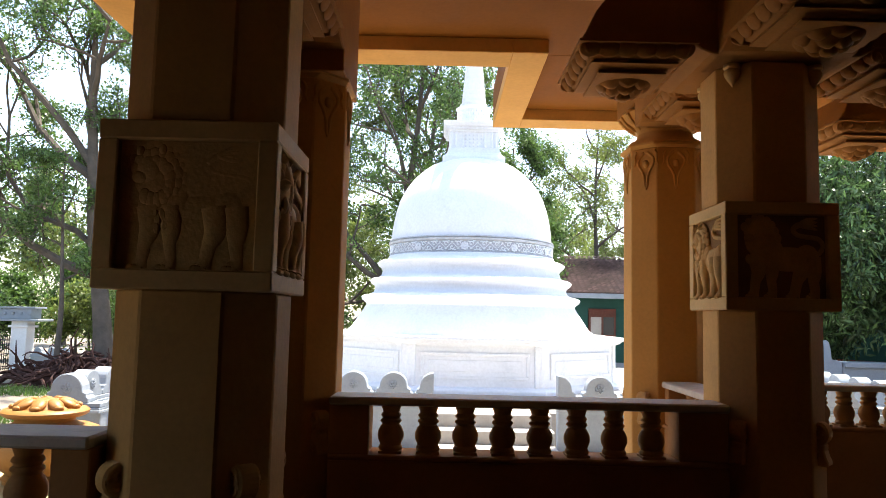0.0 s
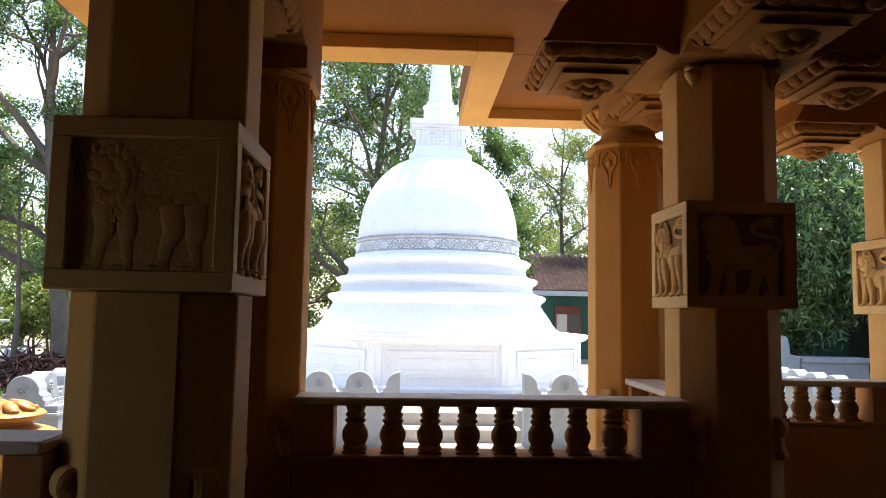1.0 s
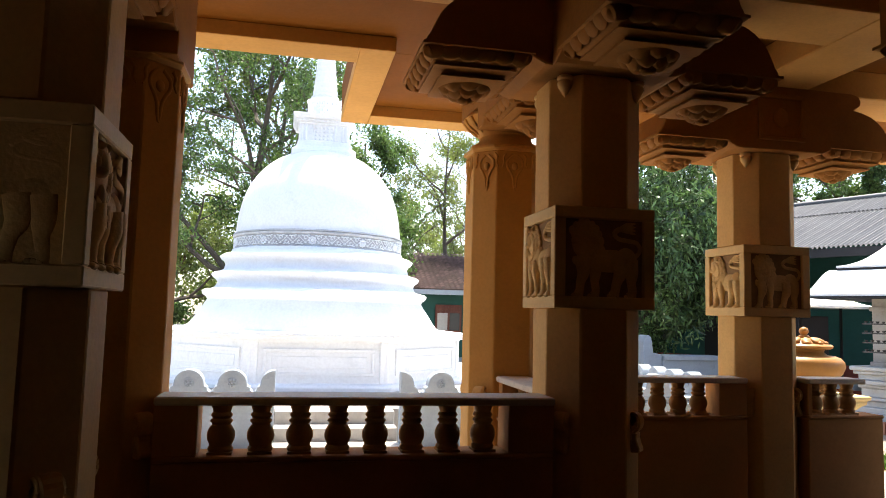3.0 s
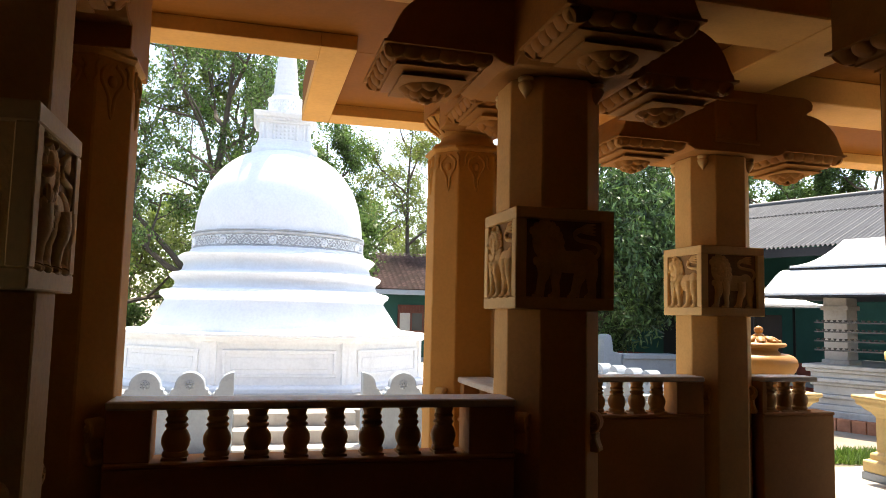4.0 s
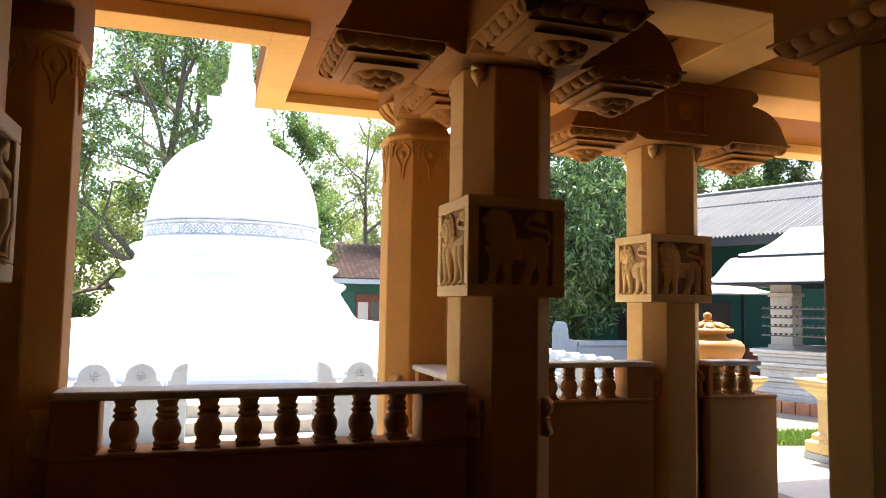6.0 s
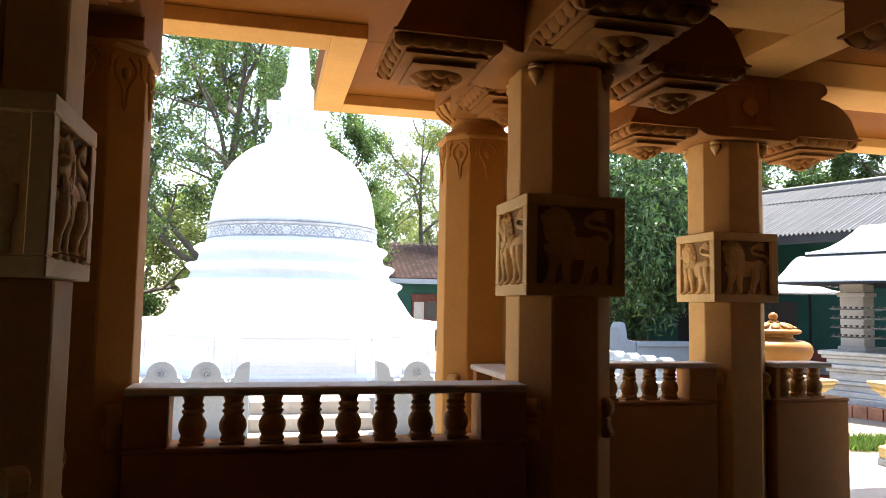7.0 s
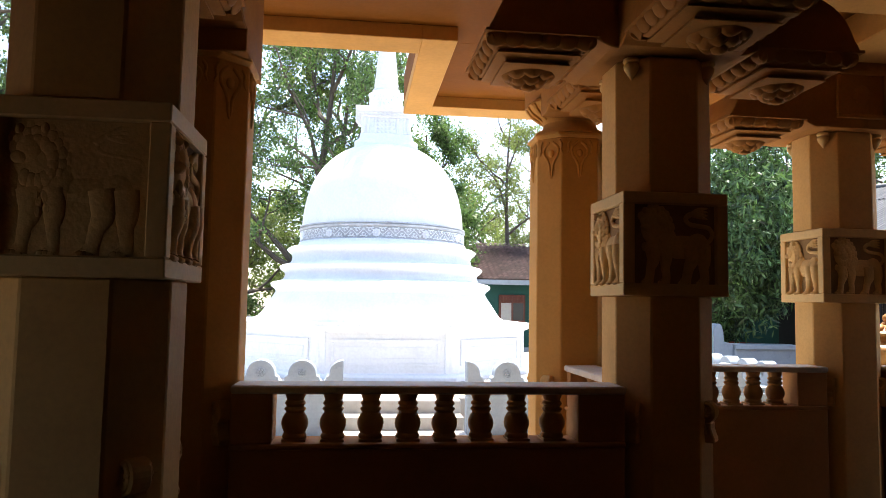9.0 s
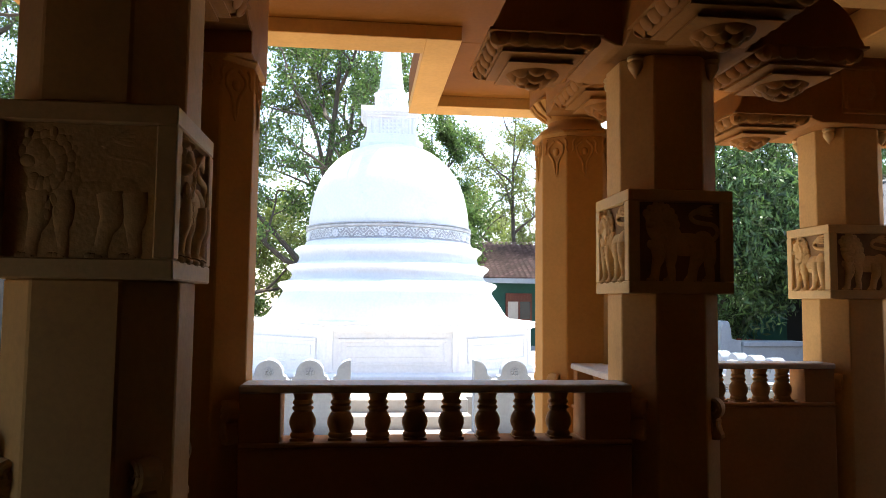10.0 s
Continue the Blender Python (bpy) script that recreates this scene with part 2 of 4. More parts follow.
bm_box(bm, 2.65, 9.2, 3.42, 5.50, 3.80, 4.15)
tagged(part("ceiling", bm, COFFER, bevel=0.006), "deep orange ceiling coffers between pale beams", "ceiling", kind="structure")
# eave bands round the stepped outline
bm = bmesh.new()
for b in ((-2.7, -1.90, 1.34, 1.66), (-1.90, -1.60, 1.34, 3.47), (-1.60, 1.18, 3.11, 3.47), (1.18, 1.48, 3.11, 5.50), (1.48, 9.2, 5.14, 5.50)):
    bm_box(bm, *b, 3.68, 3.803)
tagged(part("eave_trim", bm, SOFFIT, bevel=0.006), "pale orange raised band round the eaves soffit", "trim", kind="structure")

# beams on the pillar lines
for i, (x0, x1, y0, y1) in enumerate(((-0.63, -0.03, -9, 2.11), (2.35, 2.95, -9, 3.76), (4.72, 5.34, -9, 3.76), (-2.7, -0.63, 0.0, 0.6), (-0.03, 2.35, 0.0, 0.6), (2.95, 4.72, 0.0, 0.6), (5.34, 9.2, 0.0, 0.6),
                                      (-0.03, 2.35, 1.50, 2.11), (2.95, 4.72, 1.44, 2.07), (5.34, 9.2, 1.44, 2.07), (2.95, 4.72, 3.12, 3.76), (5.34, 9.2, 3.12, 3.76))):
    bm = bmesh.new()
    bm_box(bm, x0, x1, y0, y1, 3.68 + 0.003 * (i % 2), 3.952)
    tagged(part("beam", bm, ORANGE, bevel=0.012), "pale orange painted concrete ceiling beam", "beam", "ceiling beams", kind="structure")

# unseen walls added behind and beside to keep light out of the hall
# the opening left in the west one lets fill light onto the nearest pillar
for nm, b in (("light_block_south", (-2.7, 9.2, -9.2, -9, FZ - 0.3, 4.1)), ("light_block_west", (-2.45, -2.3, -9, -0.95, FZ - 0.3, 4.1)), ("light_block_west", (-2.45, -2.3, -0.95, -0.3, 2.05, 4.1)), ("light_block_west", (-2.45, -2.3, -0.3, 1.5, FZ - 0.3, 4.1)), ("light_block_yard", (-6.0, -5.8, 1.2, 7.4, -0.5, 4.6)), ("light_block_west_bay", (-0.52, -0.40, 0.57, 1.585, FZ - 0.3, 3.7)), ("light_block_east", (6.36, 6.56, -9, 2.7, FZ - 0.3, 4.1))):
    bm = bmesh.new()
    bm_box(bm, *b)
    tagged(part(nm, bm, LIGHTBLOCK), "plain dark unseen wall added to block light", "wall", kind="structure")


# ---- pillars ----
def oct_ring(hx, hy, c, z):
    return [(-hx + c, -hy, z), (hx - c, -hy, z), (hx, -hy + c, z), (hx, hy - c, z), (hx - c, hy, z), (-hx + c, hy, z), (-hx, hy - c, z), (-hx, -hy + c, z)]


def shaft(z0, z1, hx=HX, hy=HY, c=0.166):
    bm = bmesh.new()
    bm_loft(bm, [oct_ring(hx, hy, c, z0), oct_ring(hx, hy, c, z1)])
    return finish(bm, 0.008)


def relief_mesh():
    """A standing four-legged beast in low relief, in the plane of x and z, bulging to -y. Head at -x."""
    bm = bmesh.new()
    d = 0.032
    # trunk, shoulder, haunch, neck, head, muzzle, ears
    for x, z, rx, rz, k in ((0.04, 0.0, 0.145, 0.066, 1.0), (-0.055, 0.02, 0.08, 0.10, 1.2), (0.125, -0.01, 0.072, 0.09, 1.15), (-0.10, 0.09, 0.085, 0.10, 1.3), (-0.125, 0.125, 0.05, 0.06, 1.75), (-0.15, 0.10, 0.032, 0.026, 1.9),
                            (-0.155, 0.185, 0.016, 0.022, 1.5), (-0.085, 0.19, 0.016, 0.024, 1.5), (0.03, -0.045, 0.10, 0.03, 0.8)):
        blob(bm, (x, 0, z), (rx, d * k, rz), u=14, v=9)
    # locks of the mane in three rows down to the chest
    lk = np.random.RandomState(5)
    for row, (r0, cnt) in enumerate(((0.062, 12), (0.09, 15), (0.115, 15))):
        for i in range(cnt):
            a = -2.2 + 5.0 * (i + 0.5 * (row % 2)) / cnt
            x, z = -0.105 + r0 * 0.78 * math.cos(a), 0.085 + r0 * math.sin(a)
            blob(bm, (x, -0.034 + 0.009 * row, z), (0.017 + 0.006 * lk.rand(), 0.014, 0.023 + 0.006 * lk.rand()), u=7, v=5)
    for i in range(10):
        blob(bm, (-0.12 + 0.055 * lk.rand(), -0.03, -0.02 - 0.05 * lk.rand()), (0.014, 0.02, 0.022), u=7, v=5)
    # legs and paws
    for x, lean, w in ((-0.12, -0.012, 1.0), (-0.055, 0.012, 0.95), (0.085, -0.02, 1.1), (0.15, 0.012, 1.05)):
        tube(bm, [(x, -0.006, 0.0), (x + 0.008, -0.014, -0.07), (x + lean * 0.5, -0.012, -0.12), (x + lean, -0.01, -0.17), (x + lean - 0.008, -0.012, -0.195)], [0.045 * w, 0.036 * w, 0.026 * w, 0.024 * w, 0.03 * w], 12, True)
        for q in (-1, 0, 1):
            blob(bm, (x + lean - 0.022 + 0.014 * q, -0.02, -0.2), (0.013, 0.026, 0.014), u=7, v=5)
    # tail over the back, with a tuft
    tube(bm, [(0.18, -0.008, 0.02), (0.205, -0.012, 0.06), (0.185, -0.014, 0.10), (0.13, -0.014, 0.11), (0.08, -0.014, 0.12), (0.06, -0.014, 0.15), (0.09, -0.014, 0.175)], [0.014, 0.013, 0.013, 0.013, 0.013, 0.014, 0.016], 10, True)
    for q in range(4):
        tube(bm, [(0.09, -0.014, 0.172), (0.13, -0.018, 0.18 + 0.012 * (q - 1.5)), (0.18, -0.012, 0.178 + 0.02 * (q - 1.5))], [0.014, 0.013, 0.004], 8, True)
    return finish(bm)


def block_mesh(z0, z1):
    """The square block with a sunk panel on each face."""
    bm = bmesh.new()
    e, s, dep = 0.018, 0.075, 0.035
    X, Y = HX + e, HY + e
    h = (z1 - z0)
    bm_box(bm, -X + dep, X - dep, -Y + dep, Y - dep, z0 + 0.002, z1 - 0.002)
    # top and bottom slabs and corner posts form the frames
    bm_box(bm, -X, X, -Y, Y, z0, z0 + s)
    bm_box(bm, -X, X, -Y, Y, z1 - s, z1)
    for sx in (-1, 1):
        for sy in (-1, 1):
            xs, ys = sorted((sx * X, sx * (X - s))), sorted((sy * Y, sy * (Y - s)))
            bm_box(bm, *xs, *ys, z0 + s, z1 - s)
    return finish(bm, 0.006)


def lotus_petal(bm, m, length, width):
    """A pointed, cupped petal along +x from its root, with a midrib."""
    got = bmesh.ops.create_uvsphere(bm, u_segments=14, v_segments=8, radius=1)["verts"]
    for v in got:
        u = (v.co.x + 1) / 2
        w = width * (0.5 + 0.7 * u) * math.sqrt(max(0.0, 1 - u ** 4)) + 0.004
        rib = 0.005 * math.exp(-(v.co.y * 5) ** 2) if v.co.z < 0 else 0
        v.co = m @ Vector((length * u, v.co.y * w, v.co.z * 0.012 - rib - 0.035 * math.sin(math.pi * u) + 0.3 * length * u ** 3 + 0.38 * width * v.co.y ** 2))


def lotus_mesh():
    """Open lotus seen from below: two rings of pointed petals round a bud."""
    bm = bmesh.new()
    lathe(bm, [(0.215, 0.03), (0.20, 0.0), (0.15, -0.02), (0.001, -0.03)], 24)
    for ring, (r0, z, size, wide, cnt) in enumerate(((0.075, 0.005, 0.155, 0.12, 8), (0.025, -0.03, 0.135, 0.105, 6))):
        for i in range(cnt):
            a = 2 * math.pi * (i + 0.5 * ring) / cnt
            lotus_petal(bm, Matrix.Rotation(a, 4, 'Z') @ Matrix.Translation((r0, 0, z)), size, wide)
    lathe(bm, [(0.001, -0.098), (0.03, -0.094), (0.05, -0.08), (0.056, -0.06), (0.045, -0.04)], 16)
    return finish(bm)


def console_mesh():
    """Stepped course under the arm's end, top at z = 0: a lip, a row of swelling lobes, then two fillets and a flat foot."""
    bm = bmesh.new()
    rings = [(0.15, 0.18, -0.158), (0.185, 0.22, -0.158)]
    for k in range(2):
        a, b, z = 0.196 + 0.055 * k, 0.232 + 0.062 * k, -0.156 + 0.044 * k
        rings += [(a, b, z), (a + 0.012, b + 0.012, z + 0.004), (a + 0.012, b + 0.012, z + 0.014), (a, b, z + 0.018), (a + 0.006, b + 0.006, z + 0.028), (a + 0.03, b + 0.034, z + 0.04)]
    rings += [(0.292, 0.352, -0.072), (0.325, 0.388, -0.018), (0.355, 0.415, -0.016), (0.355, 0.415, 0.001)]
    bm_loft(bm, [[(sx * a, sy * b, z) for sx, sy in ((-1, -1), (1, -1), (1, 1), (-1, 1))] for a, b, z in rings])
    # a row of overlapping tongues that swell outwards below the lip
    for sx in (-1, 1):
        for k in range(6):
            m = Matrix.Translation((sx * 0.308, -0.32 + 0.128 * k, -0.045)) @ Matrix.Rotation(sx * 0.55, 4, 'Y') @ Matrix.Rotation(0.3, 4, 'X')
            blob(bm, (0, 0, 0), (0.026, 0.074, 0.052), m, 14, 10)
    for sy in (-1, 1):
        for k in range(6):
            m = Matrix.Translation((-0.28 + 0.112 * k, sy * 0.366, -0.045)) @ Matrix.Rotation(-sy * 0.55, 4, 'X') @ Matrix.Rotation(0.25, 4, 'Y')
            blob(bm, (0, 0, 0), (0.066, 0.017, 0.052), m, 14, 10)
    return finish(bm, 0.0)


def arm_mesh(start=0.05, half=0.40):
    """Bracket arm along +x from the pillar's centre, flared and curled at its end."""
    prof = [(start, 3.68), (0.76, 3.68), (0.83, 3.66), (0.86, 3.62), (0.85, 3.57), (0.80, 3.535), (0.78, 3.52), (0.84, 3.51), (0.90, 3.495), (0.97, 3.47), (1.03, 3.435), (1.08, 3.39), (1.12, 3.34), (1.15, 3.28), (1.175, 3.22), (1.20, 3.18), (1.205, 3.16), (1.18, 3.15),
            (0.56, 3.15), (0.50, 3.11), (0.44, 3.085), (0.40, 3.082), (start, 3.082)]
    bm = bmesh.new()
    prism(bm, prof, Matrix(), half)
    return finish(bm, 0.008)


def petal_mesh():
    """A hanging leaf in outline with a bead, in the plane of x and z, on the face at y = 0."""
    bm = bmesh.new()
    for s in (-1, 1):
        pts = [(s * 0.02, 0, 0.02), (s * 0.05, 0, 0.0), (s * 0.085, 0, -0.035), (s * 0.08, 0, -0.085), (s * 0.045, 0, -0.13), (s * 0.02, 0, -0.18), (s * 0.012, 0, -0.25), (0, 0, -0.29)]
        tube(bm, pts, [0.013, 0.014, 0.015, 0.014, 0.014, 0.014, 0.012, 0.006], 9, True)
        tube(bm, [(s * 0.10, 0, 0.03), (s * 0.125, 0, 0.0), (s * 0.12, 0, -0.05), (s * 0.14, 0, -0.09)], [0.012, 0.013, 0.012, 0.006], 9, True)
    blob(bm, (0, 0, -0.075), (0.035, 0.022, 0.035), u=12, v=8)
    return finish(bm)


def drop_mesh():
    bm = bmesh.new()
    lathe(bm, [(0.001, -0.14), (0.014, -0.12), (0.03, -0.095), (0.045, -0.07), (0.05, -0.045), (0.04, -0.03), (0.052, -0.02), (0.05, 0.0)], 14)
    return finish(bm)


def scroll_mesh():
    """Curled stop at the foot of a chamfer, facing +x, foot at z = 0: a rounded stem that rolls over into a volute."""
    bm = bmesh.new()
    prof = [(-0.09, 0.0), (0.035, 0.0), (0.045, 0.02), (0.03, 0.045), (0.018, 0.08), (0.02, 0.115)]
    for k in range(15):
        a = -1.2 + 4.3 * k / 14
        prof.append((-0.012 + 0.058 * math.cos(a), 0.168 + 0.058 * math.sin(a)))
    prof += [(-0.085, 0.13), (-0.09, 0.06)]
    prism(bm, prof, Matrix(), 0.05)
    for s in (-1, 1):
        eye = [(-0.012 + (0.046 - 0.0032 * k) * math.cos(1.9 - 0.62 * k), s * 0.05, 0.168 + (0.046 - 0.0032 * k) * math.sin(1.9 - 0.62 * k)) for k in range(12)]
        tube(bm, eye, [0.011] * 11 + [0.014], 8, True)
        tube(bm, [(-0.05, s * 0.05, 0.01), (-0.02, s * 0.052, 0.06), (-0.035, s * 0.05, 0.12)], [0.012, 0.015, 0.01], 8, True)
    return finish(bm, 0.009)


Z0, Z1 = 1.57, 2.215
PM = dict(low=shaft(FZ, Z0), high=shaft(Z1, 3.08), full=shaft(FZ, 2.92), block=block_mesh(Z0, Z1), beast=relief_mesh(), lotus=lotus_mesh(), console=console_mesh(), arm=arm_mesh(), petal=petal_mesh(), drop=drop_mesh(), scroll=scroll_mesh())
bm = bmesh.new()
bm_loft(bm, [oct_ring(HX, HY, 0.166, 0.0), oct_ring(HX + 0.02, HY + 0.02, 0.15, 0.03), oct_ring(HX + 0.02, HY + 0.02, 0.15, 0.06), oct_ring(HX - 0.03, HY - 0.03, 0.14, 0.085)])
PM["collar"] = finish(bm, 0.004)
bm = bmesh.new()
lathe(bm, [(0.30, 0.0), (0.33, 0.03), (0.31, 0.06), (0.25, 0.09), (0.235, 0.13), (0.27, 0.18), (0.35, 0.23), (0.385, 0.28), (0.36, 0.31), (0.30, 0.32)], 28)
for i in range(18):
    a = 2 * math.pi * i / 18
    tube(bm, [(0.25 * math.cos(a), 0.25 * math.sin(a), 0.16), (0.33 * math.cos(a), 0.33 * math.sin(a), 0.215), (0.38 * math.cos(a), 0.38 * math.sin(a), 0.275)], [0.012, 0.022, 0.026], 6)
PM["vase"] = finish(bm)
PM["arm_short"] = arm_mesh(0.27, 0.33)


def put(name, me, material, parent, m=None, label=""):
    me = me if not me.materials or me.materials[0] == material else me.copy()
    if not me.materials:
        me.materials.append(material)
    ob = new(name, me)
    ob.parent = parent
    if m is not None:
        ob.matrix_basis = m
    if label:
        ob["label"] = label
    return ob


def pillar(x, y, block=True, arms=(0, 90, 180, 270), label="", leaves=True, neck=True):
    p = thing("pillar", label, "pillar", "pavilion pillars", at=(x, y, 0))
    skin = PLASTER if block else ORANGE
    for k, a in enumerate((45, 135, 225, 315)):
        r = radians(a)
        sx, sy = math.copysign(1, math.cos(r)), math.copysign(1, math.sin(r))
        if leaves:
            put("scroll", PM["scroll"], skin, p, Matrix.Translation((sx * (HX - 0.07), sy * (HY - 0.07), 0.67)) @ Matrix.Rotation(r, 4, 'Z') @ Matrix.Diagonal((0.95, 0.85, 1.12, 1)))
        if block:
            put("drop", PM["drop"], CREAM, p, Matrix.Translation((sx * (HX - 0.07), sy * (HY - 0.07), 3.075)))
    if block:
        put("shaft", PM["low"], PLASTER, p)
        b = put("block", PM["block"], CREAM, p)
        put("shaft", PM["high"], PLASTER, p)
        zc = (Z0 + Z1) / 2
        for a in (0, 90, 180, 270):
            half = HY if a in (0, 180) else HX
            # These hall-side fronts are flattened and coloured dark in place of shade.
            shaded = a == 0 and y > 1
            m = Matrix.Rotation(radians(a), 4, 'Z') @ Matrix.Translation((0, -half + (0.017 if shaded else 0.02), zc - 0.01)) @ Matrix.Diagonal((1.22, 0.4 if shaded else 0.36 if a == 0 else 1.15, 1.16, 1))
            put("relief_panel", PM["beast"], RECESS_SHADE if shaded else RELIEF, b, m, "low relief of a maned beast in ochre plaster")
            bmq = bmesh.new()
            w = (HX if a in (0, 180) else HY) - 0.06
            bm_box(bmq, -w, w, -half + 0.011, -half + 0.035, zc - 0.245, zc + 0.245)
            q = part("panel_ground", bmq, RELIEF if a == 0 and not shaded else RECESS_SHADE, b)
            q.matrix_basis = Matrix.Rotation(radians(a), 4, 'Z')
    else:
        put("shaft", PM["full"], ORANGE, p)
        for a in (0, 45, 90, 135, 180, 225, 270, 315) if leaves else ():
            n = Vector((math.cos(radians(a)), math.sin(radians(a))))
            rr = HX if a in (0, 180) else HY if a in (90, 270) else (HX + HY) / math.sqrt(2) - 0.166 / math.sqrt(2)
            put("leaf_ornament", PM["petal"], ORANGE, p, Matrix.Translation((n.x * rr, n.y * rr, 2.86)) @ Matrix.Rotation(radians(a + 90), 4, 'Z') @ Matrix.Diagonal((0.8, 1, 1, 1)))
        if leaves and neck:
            put("neck", PM["vase"], ORANGE, p, Matrix.Translation((0, 0, 2.94)) @ Matrix.Diagonal((0.98, 0.95, 1.1, 1)))
    if not block and not leaves:
        put("console", PM["console"], BRACKET, p, Matrix.Translation((0, 0, 3.09)) @ Matrix.Diagonal((1.2, 1.02, 1, 1)))
    elif not block:
        put("collar", PM["collar"], ORANGE, p, Matrix.Translation((0, 0, 2.917)) @ Matrix.Diagonal((1, 1, 0.7, 1)))
    bmh = bmesh.new()
    cw, cz = (0.398, 3.085) if block or not leaves else (0.33, 3.29 if neck else 2.95)
    bm_box(bmh, -cw, cw, -cw, cw, cz, 3.682)
    for sy in (-1, 1) if cw > 0.39 else ():
        for x0, x1, z0, z1 in ((-0.24, 0.24, 3.56, 3.6), (-0.24, 0.24, 3.17, 3.21), (-0.24, -0.2, 3.21, 3.56), (0.2, 0.24, 3.21, 3.56)):
            bm_box(bmh, x0, x1, *sorted((sy * 0.395, sy * 0.425)), z0, z1)
        blob(bmh, (0, sy * 0.40, 3.385), (0.09, 0.025, 0.09))
    part("bracket_core", bmh, BRACKET, p, bevel=0.006)
    for a in arms:
        r = Matrix.Rotation(radians(a), 4, 'Z')
        arm = put("bracket_arm", PM["arm" if block or not leaves else "arm_short"], BRACKET, p, r)
        cm = Matrix.Translation((0.87, 0, 3.155))
        put("console", PM["console"], BRACKET, arm, cm if block or not leaves else cm @ Matrix.Diagonal((1, 0.84, 1, 1)))
        put("lotus_pendant", PM["lotus"], BRACKET, arm, Matrix.Translation((0.87, 0, 2.992)) @ Matrix.Diagonal((0.86, 0.86, 0.95, 1)))
    return p


LION = "ochre plaster pillar with a square block of beast reliefs and four bracket arms"
PLAIN = "ochre plaster eight-sided pillar with hanging leaf ornaments under its brackets"
pillar(COLX[0], ROWY[0], True, (0, 180, 270), label=LION)
pillar(COLX[1], ROWY[1], True, (0, 180, 270), label=LION)
pillar(COLX[2], ROWY[2], True, (0, 180), label=LION)
pillar(COLX[0] + 0.02, ROWY[1], False, arms=(270,), label=PLAIN, neck=False)
pillar(2.53, ROWY[2], False, arms=(270,), label=PLAIN)
pillar(4.33, 0.30, False, arms=(0,), label="plain ochre plaster pillar beside the open entrance", leaves=False)


# ---- balustrades ----
def baluster_mesh():
    bm = bmesh.new()
    bm_box(bm, -0.068, 0.068, -0.068, 0.068, 0, 0.014)
    lathe(bm, [(0.066, 0.012), (0.072, 0.022), (0.07, 0.034), (0.062, 0.045), (0.066, 0.056), (0.075, 0.075), (0.079, 0.098), (0.076, 0.122), (0.064, 0.148), (0.052, 0.163), (0.055, 0.17), (0.064, 0.18), (0.062, 0.189), (0.05, 0.197),
               (0.054, 0.205), (0.062, 0.214), (0.058, 0.224), (0.049, 0.234), (0.053, 0.248), (0.059, 0.262), (0.06, 0.285)], 20)
    return finish(bm)


BALM = baluster_mesh()
ZW, ZR = 0.685, 0.968


def balustrade(p0, p1, x0, x1, posts, spots, wall_to=None, lab="brown turned balusters under a pale rail on a solid parapet"):
    """Along the line p0 to p1: x0 and x1 are the ends along it, posts are solid pieces, spots the balusters' places."""
    d = Vector(p1) - Vector(p0)
    ang = math.atan2(d.y, d.x)
    t = thing("balustrade", lab, "balustrade", "pavilion balustrades")
    t.matrix_basis = Matrix.Translation((*p0, 0)) @ Matrix.Rotation(ang, 4, 'Z')
    bm = bmesh.new()
    bm_box(bm, x0, wall_to or x1, -0.12, 0.12, FZ, ZW - 0.03)
    part("parapet", bm, PARAPET, t, bevel=0.008)
    bm = bmesh.new()
    bm_box(bm, x0, wall_to or x1, -0.135, 0.135, ZW - 0.03, ZW)
    part("sill", bm, PARAPET, t, bevel=0.008)
    bm = bmesh.new()
    bm_box(bm, x0, x1, -0.14, 0.14, ZR, ZR + 0.048)
    part("rail", bm, RAIL, t, "pale grey plaster handrail", bevel=0.01)
    for a, b in posts:
        bm = bmesh.new()
        bm_box(bm, a, b, -0.115, 0.115, ZW, ZR)
        part("post", bm, PARAPET, t, bevel=0.006)
    for s in spots:
        put("baluster", BALM, BALUSTER, t, Matrix.Translation((s, 0, ZW)))
    return t


balustrade((0, 1.69), (1, 1.69), 0.0, 2.33, ((0.0, 0.235), (2.04, 2.33)), [0.355 + 0.2217 * k for k in range(8)])
balustrade((0, 3.25), (1, 3.25), 2.86, 4.73, ((2.86, 3.0), (4.46, 4.73)), [3.12 + 0.2 * k for k in range(7)])
balustrade((0, 3.25), (1, 3.25), 5.35, 5.95, ((5.35, 5.40),), [5.50, 5.68, 5.855], wall_to=6.14)
balustrade((2.54, 0), (2.54, 1), 2.16, 3.12, ((2.16, 2.26), (3.02, 3.12)), [2.38 + 0.2 * k for k in range(4)][:3])
balustrade((0, 0.18), (1, 0.18), -2.3, -0.66, ((-0.81, -0.66), (-2.3, -2.1)), [-0.955 - 0.2217 * k for k in range(5)])

INSIDE = set(scene.objects)

# ---- the grounds ----
bm = bmesh.new()
N = 60
gv = {}
for i in range(N + 1):
    for j in range(N + 1):
        u, v = (i / N * 2 - 1), (j / N * 2 - 1)
        x, y = 2 + math.copysign(abs(u) ** 2.2, u) * 900, 8 + math.copysign(abs(v) ** 2.2, v) * 900
        far = min(1, max(0, math.hypot(x - 2, y - 8) - 12) / 15)
        gv[i, j] = bm.verts.new((x, y, GROUND - 0.01 + far * 0.12 * soft_noise((x, y, 0), 0.15)))
for i in range(N):
    for j in range(N):
        bm.faces.new((gv[i, j], gv[i + 1, j], gv[i + 1, j + 1], gv[i, j + 1]))
tagged(part("ground", bm, SAND), "dry sandy temple ground with patches of grass", "ground", kind="structure")

bm = bmesh.new()
